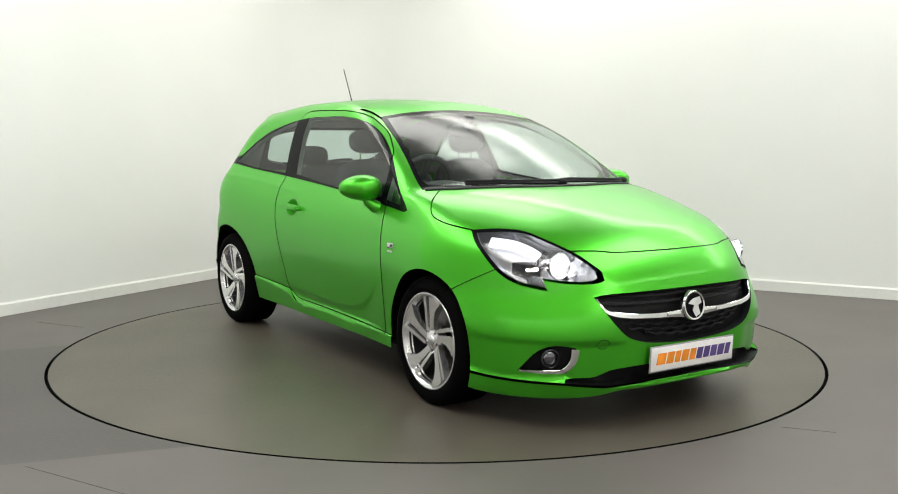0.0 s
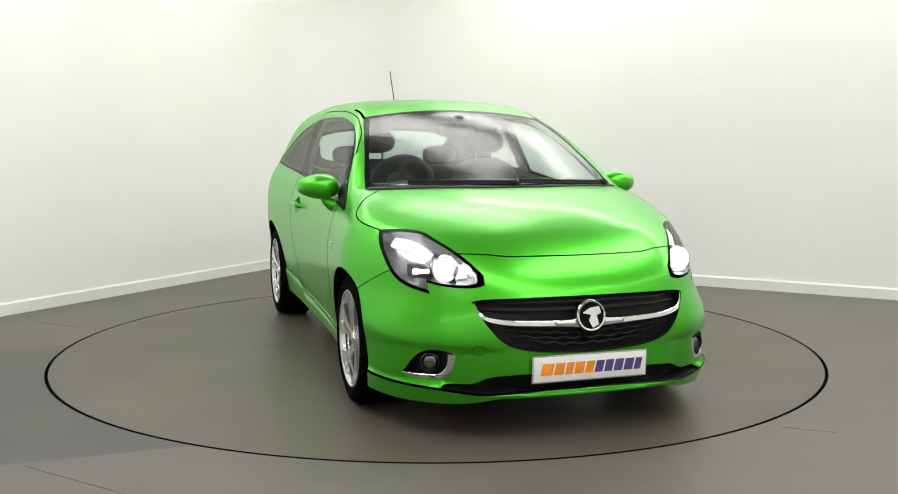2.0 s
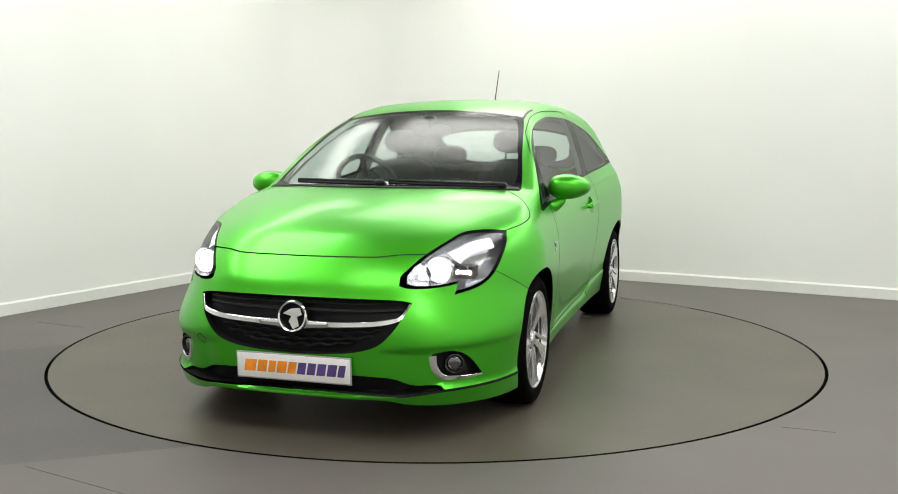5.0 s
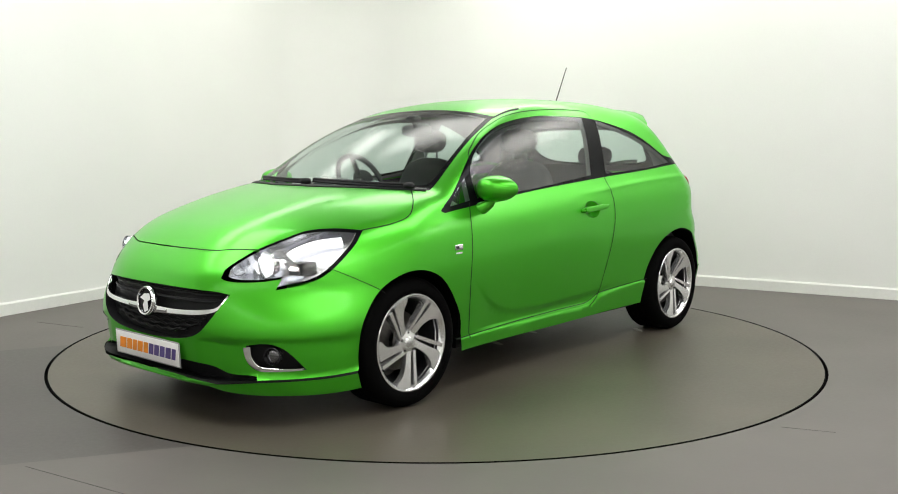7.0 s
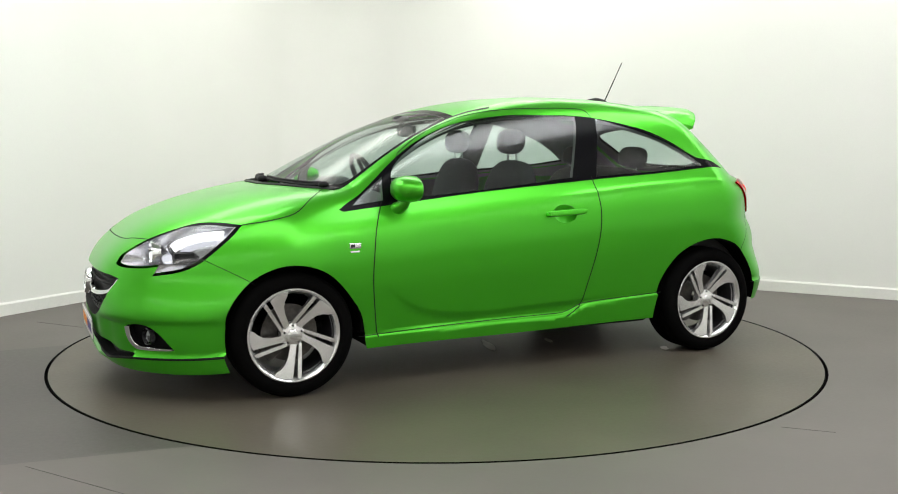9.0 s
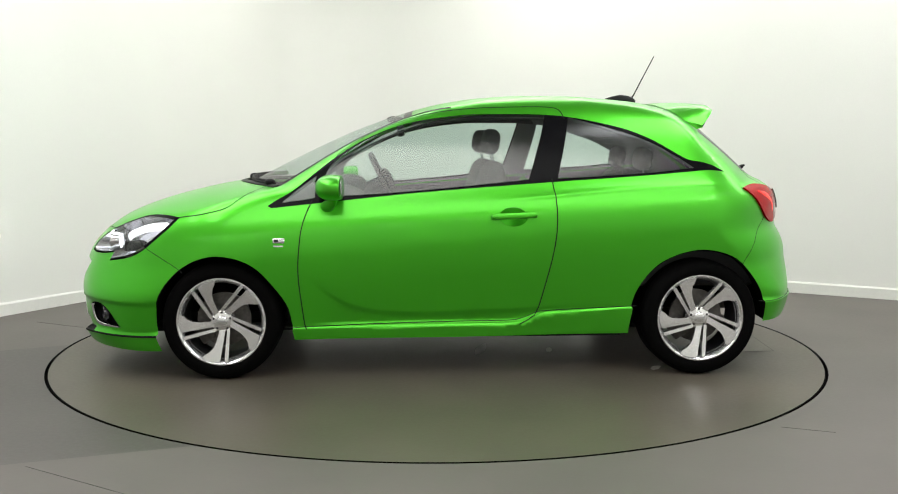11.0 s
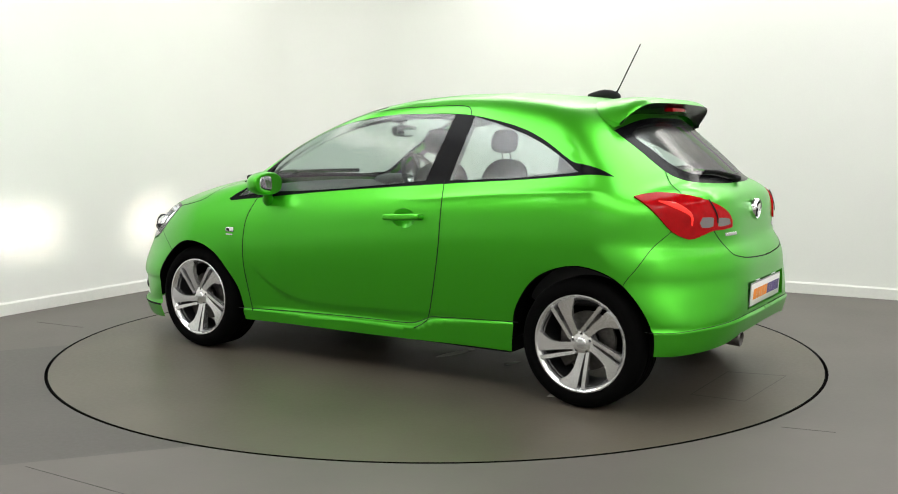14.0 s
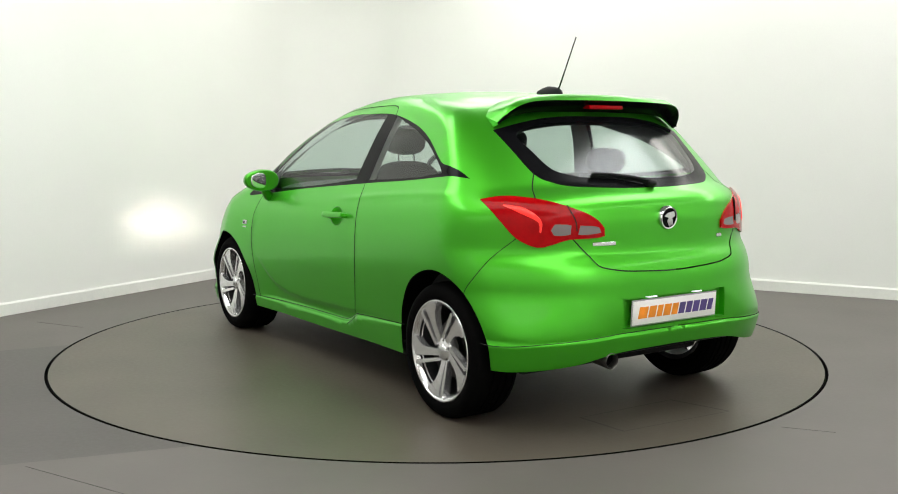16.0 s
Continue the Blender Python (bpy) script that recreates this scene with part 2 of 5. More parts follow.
def regions(lines, grid, seeds, eps=1e-5):
    """Cuts the plane along lines and grid points into triangles, and sorts these into the areas round the seeds."""
    pts, edges = [], []
    for l in lines:
        k = len(pts)
        l = [(float(v[0]), float(v[1])) for v in l]
        shut = math.dist(l[0], l[-1]) < 1e-4
        l = l[:-1] if shut else l
        pts += l
        edges += [(k + i, k + i + 1) for i in range(len(l) - 1)] + ([(k + len(l) - 1, k)] if shut else [])
    on = np.array(pts)
    keep = []
    cell = {}
    for v in on:
        cell.setdefault((int(v[0] // 0.02), int(v[1] // 0.02)), []).append(v)
    for g, gap in grid:
        i, j = int(g[0] // 0.02), int(g[1] // 0.02)
        near = [v for a in (i - 1, i, i + 1) for b in (j - 1, j, j + 1) for v in cell.get((a, b), ())]
        if not near or np.min(np.sum((np.array(near) - g) ** 2, 1)) > gap * gap:
            keep.append(tuple(g))
    v, e, f, _, oe, _ = delaunay_2d_cdt([Vector(p) for p in pts + keep], edges, [], 0, eps, True)
    v = np.array([tuple(p) for p in v])
    fixed = {tuple(sorted(ed)) for ed, o in zip(e, oe) if o}
    across = {}
    for i, t in enumerate(f):
        for a, b in ((t[0], t[1]), (t[1], t[2]), (t[2], t[0])):
            across.setdefault((min(a, b), max(a, b)), []).append(i)
    tri = np.array([tuple(t) for t in f])
    a, b, c = v[tri[:, 0]], v[tri[:, 1]], v[tri[:, 2]]
    found = {}
    taken = np.full(len(tri), -1)
    for k, (name, s) in enumerate(seeds):
        s = np.array(s)
        def side(p, q):
            return (q[:, 0] - p[:, 0]) * (s[1] - p[:, 1]) - (q[:, 1] - p[:, 1]) * (s[0] - p[:, 0])
        w = np.stack([side(a, b), side(b, c), side(c, a)])
        hit = np.where((w >= -1e-12).all(0) | (w <= 1e-12).all(0))[0]
        if not len(hit) or taken[hit[0]] >= 0:
            if len(hit):
                print("SEED", name, "falls into", seeds[taken[hit[0]]][0])
            continue
        todo = [int(hit[0])]
        taken[todo[0]] = k
        while todo:
            t = tri[todo.pop()]
            for x, y in ((t[0], t[1]), (t[1], t[2]), (t[2], t[0])):
                ed = (min(x, y), max(x, y))
                if ed in fixed:
                    continue
                for o in across[ed]:
                    if taken[o] < 0:
                        taken[o] = k
                        todo.append(o)
        found.setdefault(name, []).append(tri[taken == k])
    left = tri[taken < 0]
    return v, {n: np.vstack(t) for n, t in found.items()}, left


# ---- the room ----
CORNER = Vector((-1.168, 4.29, 0))
ALONG_L = Vector((-0.4985, -0.8669, 0))
ALONG_R = Vector((0.8669, -0.4985, 0))
LONG_L, LONG_R = 11.5, 9.5
FAR_L = CORNER + ALONG_L * LONG_L
FAR_R = CORNER + ALONG_R * LONG_R
FAR_B = FAR_L + ALONG_R * LONG_R
R_TABLE = 2.228


def wall(name, a, b, label):
    """A wall from a to b, 0.15 m thick outwards, with the room at its right hand."""
    d = (b - a).normalized()
    out = Vector((-d.y, d.x, 0)) * 0.15
    bm = bmesh.new()
    prism(bm, [(a.x, a.y), (b.x, b.y), (b.x + out.x, b.y + out.y), (a.x + out.x, a.y + out.y)], -0.2, CEILING_Z)
    ob = part(name, bm, M_WALL, None, smooth=False)
    return tagged(ob, label, "wall", kind="structure")


def skirting(a, b):
    """A skirting board with a bevelled white top edge, standing on the floor before a wall."""
    d = (b - a).normalized()
    into = Vector((d.y, -d.x, 0))
    length = (b - a).length
    bm = bmesh.new()
    section = [(0.002, 0.0), (0.016, 0.0), (0.016, 0.080), (0.013, 0.085), (0.010, 0.092), (0.002, 0.092)]
    rings = [[bm.verts.new(p + into * w + Vector((0, 0, h))) for w, h in section] for p in (a + d * 0.02, b - d * 0.02)]
    for i in range(len(section)):
        j = (i + 1) % len(section)
        bm.faces.new((rings[0][i], rings[0][j], rings[1][j], rings[1][i]))
    bm.faces.new(rings[0])
    bm.faces.new(rings[1][::-1])
    return tagged(part("baseboard", bm, M_SKIRT, None, smooth=False), "white painted skirting board along the wall", "baseboard", kind="structure")


for nm, a, b in (("wall_north_west", FAR_L, CORNER), ("wall_north_east", CORNER, FAR_R), ("wall_south_east", FAR_R, FAR_B), ("wall_south_west", FAR_B, FAR_L)):
    wall(nm, a, b, "plain off-white painted studio wall")
    skirting(a, b)

# a soft cove hides the far corner from floor to ceiling
bm = bmesh.new()
cove = 0.8
c0 = CORNER + (ALONG_L + ALONG_R) * cove
arc = [c0 - (ALONG_R * math.cos(t) + ALONG_L * math.sin(t)) * (cove - 0.0006) for t in (math.pi / 2 * i / 32 for i in range(33))]
low = [bm.verts.new(p + Vector((0, 0, 0.0))) for p in arc]
high = [bm.verts.new(p + Vector((0, 0, CEILING_Z))) for p in arc]
back = [bm.verts.new(CORNER + Vector((0, 0, h))) for h in (0.0, CEILING_Z)]
for i in range(32):
    bm.faces.new((low[i], low[i + 1], high[i + 1], high[i]))
tagged(part("wall_cove", bm, M_WALL, None), "rounded off-white cove in the studio corner", "wall", kind="structure")

# floor sheets round the turntable
ring = [(R_TABLE + 0.012) * np.array([math.cos(a), math.sin(a)]) for a in np.linspace(0, 2 * math.pi, 181)]
room_edge = np.array([[p.x, p.y] for p in (FAR_L, CORNER, FAR_R, FAR_B, FAR_L)])
seam_a = np.array([(-2.595, -0.196), (-2.249, -0.038)])
seam_b = np.array([(-1.683, -2.238), (-1.080, -2.036)])
span_a = [seam_a[1] + (seam_a[0] - seam_a[1]) * 9, seam_a[1] + (seam_a[1] - seam_a[0]) * 0.6]
span_b = [seam_b[1] + (seam_b[0] - seam_b[1]) * 10, seam_b[1] + (seam_b[1] - seam_b[0]) * 0.7]
pts, tris, left = regions([room_edge, ring, span_a, span_b], [], [("middle", (0, 0)), ("dark", (seam_a[0] + seam_b[0]) / 2), ("far", (1.2, 2.6))])
inside = [t for t in np.vstack([tris["far"], left]) if (lambda q: (Vector((q[0], q[1], 0)) - CORNER).dot(ALONG_L) > 0 and (Vector((q[0], q[1], 0)) - CORNER).dot(ALONG_R) > 0 and (Vector((q[0], q[1], 0)) - FAR_B).dot(ALONG_L) < 0 and (Vector((q[0], q[1], 0)) - FAR_B).dot(ALONG_R) < 0)(pts[t].mean(0))]


def slab(name, tri, material, parent, label=""):
    used = sorted({int(i) for t in tri for i in t})
    at = {i: k for k, i in enumerate(used)}
    return raw(name, [(*pts[i], 0.0) for i in used], [[at[int(i)] for i in t] for t in tri], material, parent, label, smooth=False)


floor = tagged(slab("floor", inside, M_FLOOR, None), "smooth grey vinyl studio floor with faint scuffs", "floor", kind="structure")
slab("floor_sheet", tris["dark"], M_FLOOR_DARK, floor, "slightly darker grey vinyl sheet")

# the pit under the gap round the turntable, coloured black as its shade
bm = bmesh.new()
lathe(bm, [(R_TABLE - 0.06, -0.05), (R_TABLE + 0.06, -0.05)], 128)
tagged(part("floor_gap", bm, M_GAP, None, smooth=False), "black shadow gap round the turntable", "floor gap", kind="structure")
bm = bmesh.new()
prism(bm, [(p.x, p.y) for p in (FAR_L, FAR_B, FAR_R, CORNER)], CEILING_Z, CEILING_Z + 0.1)
tagged(part("ceiling", bm, M_CEILING, None, smooth=False), "plain pale grey studio ceiling", "ceiling", kind="structure")

# unseen ceiling lamps: a bank above the turntable and added rows that wash the walls
def ceiling_lamp(x, y, sx, sy, turn, watts, drop=0.0):
    ob = thing("unseen_ceiling_light", "flat white ceiling light panel out of view, switched on", "ceiling light", "studio ceiling lights")
    ob.matrix_world = pose(x, y, CEILING_Z - drop, 0, 0, turn)
    bm = bmesh.new()
    w = 0.05
    for x0, x1, y0, y1 in ((-sx / 2 - w, sx / 2 + w, -sy / 2 - w, -sy / 2), (-sx / 2 - w, sx / 2 + w, sy / 2, sy / 2 + w), (-sx / 2 - w, -sx / 2, -sy / 2, sy / 2), (sx / 2, sx / 2 + w, -sy / 2, sy / 2)):
        box(bm, x0, x1, y0, y1, -0.07, -0.002, 0.005)
    part("lamp_frame", bm, M_TILE, ob)
    bm = bmesh.new()
    box(bm, -sx / 2, sx / 2, -sy / 2, sy / 2, -0.06, -0.004)
    part("diffuser", bm, M_GLOW, ob, smooth=False)
    # the two long boxes over the sides are cooler than the rest
    lamp(x, y, sx, sy, watts, turn, drop, (0.90, 0.95, 1.0) if sy > 3 and sx > 1 else (1.0, 0.98, 0.93))


for x, y, sx, sy, k in LAMPS:
    ceiling_lamp(x, y, sx, sy, -29.9, LAMP_WATTS * k, 0.16 if abs(x) < 0.5 else 0.0)

# ---- turntable ----
turntable = thing("turntable", "round brown-grey vinyl turntable flush with the floor", "turntable")
bm = bmesh.new()
rings = lathe(bm, [(0.001, 0.0), (1.2, 0.0), (R_TABLE - 0.006, 0.0)], 160)
part("disc", bm, M_TABLE, turntable)
# side of the disc coloured black for the shade in the gap
bm = bmesh.new()
lathe(bm, [(R_TABLE - 0.006, 0.0), (R_TABLE, -0.003), (R_TABLE, -0.045)], 160)
part("shaded_edge", bm, M_GAP, turntable, "disc edge blackened for the shade in the gap")


# ---- the car's outer form, x ahead, y to its left, z up, from the floor midway between the axles ----
def curve(pts, soft=0.04):
    """A smooth function through about these (x, value) pairs."""
    xs, ys = zip(*sorted(pts))
    grid = np.linspace(xs[0] - 1, xs[-1] + 1, 1601)
    step = grid[1] - grid[0]
    n = max(1, int(3 * soft / step))
    kernel = np.exp(-0.5 * (np.arange(-n, n + 1) * step / soft) ** 2)
    # straight on past both ends
    lo = (ys[1] - ys[0]) / (xs[1] - xs[0])
    hi = (ys[-1] - ys[-2]) / (xs[-1] - xs[-2])
    table = np.interp(grid, xs, ys)
    table = np.where(grid < xs[0], ys[0] + (grid - xs[0]) * lo, table)
    table = np.where(grid > xs[-1], ys[-1] + (grid - xs[-1]) * hi, table)
    table = np.convolve(np.pad(table, n, mode="reflect", reflect_type="odd"), kernel / kernel.sum(), "valid")
    return lambda x: np.interp(x, grid, table)


def smax(a, b, k):
    h = np.clip(k - np.abs(a - b), 0, None) / k
    return np.maximum(a, b) + h * h * k * 0.25


def step01(x):
    x = np.clip(x, 0, 1)
    return x * x * (3 - 2 * x)


bonnet_z = curve([(2.2, 0.58), (2.06, 0.72), (1.95, 0.797), (1.85, 0.848), (1.75, 0.889), (1.6, 0.937), (1.4, 0.984), (1.2, 1.016), (1.0, 1.035), (0.6, 1.045), (-1.0, 1.06), (-1.8, 1.06)], 0.05)
bonnet_drop = curve([(2.2, 0.17), (1.75, 0.15), (1.45, 0.115), (1.0, 0.05), (0.6, 0.03), (-2, 0.03)], 0.1)
cabin_z = curve([(1.6, 0.78), (1.2, 1.0), (1.0, 1.108), (0.8, 1.205), (0.6, 1.295), (0.4, 1.368), (0.25, 1.414), (0.1, 1.452), (-0.1, 1.482), (-0.35, 1.498), (-0.67, 1.494), (-1.0, 1.466), (-1.2, 1.432), (-1.3, 1.395), (-1.4, 1.32), (-1.55, 1.2), (-1.7, 1.065), (-1.9, 0.88)], 0.04)
cabin_bow = curve([(1.5, 0.31), (0.95, 0.30), (0.5, 0.15), (0.2, 0.05), (-0.8, 0.0), (-1.15, -0.3), (-2, -0.33)], 0.1)
plan_y = curve([(2.3, 0.72), (1.9, 0.80), (1.6, 0.862), (1.3, 0.884), (0.9, 0.862), (0.5, 0.845), (0.0, 0.84), (-0.5, 0.845), (-0.95, 0.862), (-1.25, 0.878), (-1.5, 0.880), (-1.75, 0.855), (-2.0, 0.81)], 0.12)
belt_z = curve([(2.0, 0.80), (1.45, 0.86), (0.95, 0.91), (0.2, 0.965), (-0.5, 1.02), (-1.4, 1.075), (-2, 1.1)], 0.1)
tuck = curve([(-1.0, 0.100), (-0.75, 0.058), (-0.55, 0.031), (-0.4, 0.009), (-0.26, 0.0), (-0.14, 0.010), (-0.06, 0.038), (0.0, 0.075), (0.12, 0.116), (0.25, 0.166), (0.35, 0.218), (0.6, 0.40)], 0.035)
nose_x = curve([(0.05, 1.98), (0.15, 2.05), (0.22, 2.095), (0.3, 2.11), (0.45, 2.122), (0.53, 2.118), (0.6, 2.10), (0.68, 2.065), (0.76, 2.0), (0.9, 1.85), (1.2, 1.5)], 0.025)
tail_x = curve([(0.05, 1.72), (0.2, 1.79), (0.32, 1.848), (0.42, 1.876), (0.55, 1.88), (0.66, 1.872), (0.72, 1.85), (0.77, 1.812), (0.9, 1.808), (1.0, 1.775), (1.06, 1.72), (1.3, 1.49)], 0.018)
sill_z = curve([(1.2, 0.272), (0.76, 0.276), (-0.25, 0.283), (-0.30, 0.287), (-0.35, 0.305), (-0.416, 0.339), (-0.6, 0.352), (-0.92, 0.372), (-1.2, 0.38)], 0.012)
scallop_z = curve([(1.3, 0.9), (0.80, 0.56), (0.72, 0.47), (0.6, 0.395), (0.45, 0.36), (0.2, 0.35), (-0.4, 0.37), (-0.9, 0.385)], 0.05)


split_z = curve([(0.0, 0.205), (0.177, 0.206), (0.417, 0.213), (0.573, 0.236), (0.68, 0.245), (0.8, 0.246)], 0.02)
valance_z = curve([(0.0, 0.431), (0.335, 0.430), (0.627, 0.414), (0.77, 0.403), (0.9, 0.400)], 0.02)
waist_z = curve([(0.2, 0.90), (-0.3, 0.94), (-0.8, 0.985), (-1.2, 1.008), (-1.5, 1.01)], 0.08)


def form(p):
    """Below nought inside the body, above it outside, near enough in metres."""
    x, y, z = p[..., 0], np.abs(p[..., 1]), p[..., 2]
    inward = tuck(z - belt_z(x))
    inside = step01((scallop_z(x) - z) / 0.04) * step01((0.86 - x) / 0.3) * step01((x + 0.95) / 0.25) * step01((z - sill_z(x)) / 0.02)
    inward = inward - 0.004 * np.exp(-((z - waist_z(x)) / 0.014) ** 2) * step01((-0.1 - x) / 0.4) * step01((x + 1.45) / 0.2)
    split = step01((split_z(y) - z) / 0.014)
    lip = step01((valance_z(y) - z) / 0.014)
    skirt = step01((sill_z(x) - z) / 0.014) * step01((1.0 - x) / 0.05) * step01((x + 1.0) / 0.05)
    shelf = step01((0.405 - z) / 0.03) * step01((z - 0.222) / 0.02) * step01((y - 0.34) / 0.12)
    bulge = 0.012 * split * step01((x - 1.4) / 0.15) + 0.008 * skirt + 0.010 * lip * step01((-1.40 - x) / 0.1)
    flank = y - (plan_y(x) - inward - 0.009 * inside + bulge)
    deck = bonnet_z(x) - bonnet_drop(x) * (y / 0.74) ** 3.1
    cabin = cabin_z(x + cabin_bow(x) * y * y) - 0.036 * (y / 0.55) ** 2.4
    top = z - smax(deck, cabin, 0.025)
    low = step01((0.62 - z) / 0.22)
    nose = x - (nose_x(z) + 0.028 * split - 0.018 * shelf - (0.73 - 0.16 * low) * (y / 0.87) ** (3.6 + 0.4 * low))
    tail = -x - (tail_x(z) + 0.012 * lip - (0.36 - 0.10 * low) * (y / 0.84) ** (3.6 + 0.6 * low))
    soft = 0.065 * step01((-1.0 - x) / 0.35) * step01((z - 0.85) / 0.2)
    f = smax(flank * 0.93, top * 0.9, 0.055 + soft)
    f = smax(f, smax(nose * 0.9, tail * 0.9, 0.01), 0.065 + soft)
    return smax(f, 0.13 - z, 0.03)


HEART = np.array([0.1, 0.0, 0.62])


def meet(start, way, lo, hi):
    """Where rays from start cross the form between lo (inside) and hi (outside)."""
    lo, hi = np.full(len(way), lo, float), np.full(len(way), hi, float)
    for _ in range(34):
        mid = (lo + hi) / 2
        out = form(start + way * mid[:, None]) > 0
        hi, lo = np.where(out, mid, hi), np.where(out, lo, mid)
    return start + way * ((lo + hi) / 2)[:, None]


def outward(p):
    """The form's normals."""
    g = np.stack([form(p + e) - form(p - e) for e in np.eye(3) * 0.003], -1)
    return g / np.linalg.norm(g, axis=1, keepdims=True)


# ---- the car ----
car = thing("car", "bright metallic green three-door hatchback with headlamps lit", "car")
STEP = 0.0125


def flat(p):
    """From a place on the body to the plane in which its panels are cut (the half with y > 0)."""
    d = np.asarray(p, float) - HEART
    d /= np.linalg.norm(d, axis=-1, keepdims=True)
    return np.stack([d[..., 0], d[..., 2]], -1) / (1 + d[..., 1])[..., None]


def solid(q):
    """From that plane back to the body."""
    n = (q ** 2).sum(-1)
    d = np.stack([2 * q[:, 0], 1 - n, 2 * q[:, 1]], -1) / (1 + n)[:, None]
    d[np.abs(d[:, 1]) < 2e-4, 1] = 0
    return meet(HEART, d, 0.2, 3.2)


def line(*segments):
    """Smooth stretches that meet in corners, as a line in the cutting plane."""
    out = []
    for s in segments:
        s = smooth_line(s, 0.02)
        out += list(s if not out else s[1:])
    return flat(np.array(out))


L = {}
L["bottom_front"] = line([(2.07, -0.01, 0.192), (2.06, 0.2, 0.193), (2.03, 0.37, 0.196), (1.985, 0.455, 0.180), (1.9, 0.56, 0.170), (1.75, 0.67, 0.168), (1.47, 0.80, 0.172)])
L["arch_front"] = line([(1.512, 0.79, 0.150), (1.530, 0.79, 0.30), (1.508, 0.805, 0.46), (1.42, 0.82, 0.588), (1.256, 0.857, 0.65), (1.075, 0.86, 0.595), (0.932, 0.84, 0.42), (0.892, 0.82, 0.28), (0.882, 0.818, 0.18)])
L["bottom_sill"] = line([(0.93, 0.818, 0.205), (0.0, 0.79, 0.205), (-0.91, 0.80, 0.22)])
L["arch_rear"] = line([(-0.883, 0.80, 0.19), (-0.885, 0.81, 0.30), (-0.925, 0.833, 0.46), (-1.04, 0.85, 0.61), (-1.240, 0.856, 0.672), (-1.418, 0.828, 0.60), (-1.512, 0.785, 0.43), (-1.535, 0.765, 0.24)])
L["bottom_rear"] = line([(-1.48, 0.80, 0.296), (-1.69, 0.64, 0.302), (-1.78, 0.51, 0.316), (-1.85, 0.32, 0.348), (-1.868, -0.01, 0.355)])
L["headlamp"] = line([(1.455, 0.73, 0.838), (1.54, 0.65, 0.846), (1.63, 0.583, 0.84), (1.735, 0.55, 0.815), (1.86, 0.49, 0.765), (1.935, 0.45, 0.72), (2.0, 0.428, 0.685), (2.012, 0.428, 0.652), (1.985, 0.48, 0.637), (1.91, 0.57, 0.638), (1.845, 0.625, 0.648)], [(1.845, 0.625, 0.648), (1.865, 0.618, 0.603)], [(1.865, 0.618, 0.603), (1.74, 0.69, 0.627), (1.64, 0.726, 0.675), (1.52, 0.743, 0.773), (1.455, 0.73, 0.838)])
L["headlamp_rim"] = L["headlamp"].mean(0) + (L["headlamp"] - L["headlamp"].mean(0)) * 0.885
L["bonnet_front"] = line([(1.972, -0.01, 0.755), (1.967, 0.15, 0.756), (1.944, 0.31, 0.757), (1.91, 0.395, 0.765), (1.84, 0.51, 0.765)])
L["bonnet_side"] = line([(1.46, 0.725, 0.836), (1.32, 0.77, 0.857), (1.215, 0.778, 0.887), (1.145, 0.74, 0.935), (1.09, 0.68, 0.98), (1.02, 0.58, 1.03)])
L["screen_base"] = line([(1.224, -0.01, 1.003), (1.209, 0.21, 1.002), (1.10, 0.5, 1.0), (1.03, 0.62, 1.0), (0.985, 0.685, 0.998), (0.965, 0.715, 0.995)])
L["screen_side"] = line([(1.0, 0.69, 0.982), (0.90, 0.675, 1.04), (0.715, 0.635, 1.165), (0.56, 0.60, 1.25), (0.40, 0.57, 1.33), (0.27, 0.54, 1.388), (0.245, 0.535, 1.397)])
L["header"] = line([(0.272, 0.575, 1.372), (0.255, 0.25, 1.402), (0.24, -0.01, 1.41)])
L["screen_inner"] = line([(1.195, -0.01, 1.022), (1.18, 0.21, 1.02), (1.08, 0.47, 1.02), (1.0, 0.6, 1.022), (0.955, 0.648, 1.025)], [(0.955, 0.648, 1.025), (0.89, 0.645, 1.055), (0.70, 0.605, 1.177), (0.55, 0.57, 1.262), (0.40, 0.535, 1.338), (0.315, 0.51, 1.374)], [(0.315, 0.51, 1.374), (0.30, 0.25, 1.388), (0.29, -0.01, 1.395)])
L["roof_rail"] = line([(0.30, 0.545, 1.38), (0.1, 0.535, 1.42), (-0.4, 0.54, 1.44), (-0.8, 0.545, 1.42), (-1.1, 0.515, 1.39), (-1.21, 0.50, 1.368)])
L["gate_top"] = line([(-1.10, -0.01, 1.43), (-1.115, 0.374, 1.407), (-1.18, 0.50, 1.375), (-1.24, 0.57, 1.335), (-1.31, 0.58, 1.295)])
L["rear_glass"] = line([(-1.345, -0.01, 1.351), (-1.33, 0.3, 1.345), (-1.31, 0.58, 1.295)], [(-1.31, 0.58, 1.295), (-1.42, 0.56, 1.205), (-1.545, 0.535, 1.10), (-1.607, 0.48, 1.062), (-1.665, 0.39, 1.045), (-1.718, 0.174, 1.037), (-1.722, -0.01, 1.035)])
L["rear_glass_inner"] = line([(-1.39, -0.01, 1.328), (-1.37, 0.3, 1.322), (-1.365, 0.49, 1.28), (-1.46, 0.475, 1.19), (-1.55, 0.44, 1.115), (-1.62, 0.35, 1.085), (-1.67, 0.16, 1.075), (-1.675, -0.01, 1.075)])
L["gate_side"] = line([(-1.54, 0.53, 1.105), (-1.60, 0.585, 1.03), (-1.645, 0.61, 0.975)])
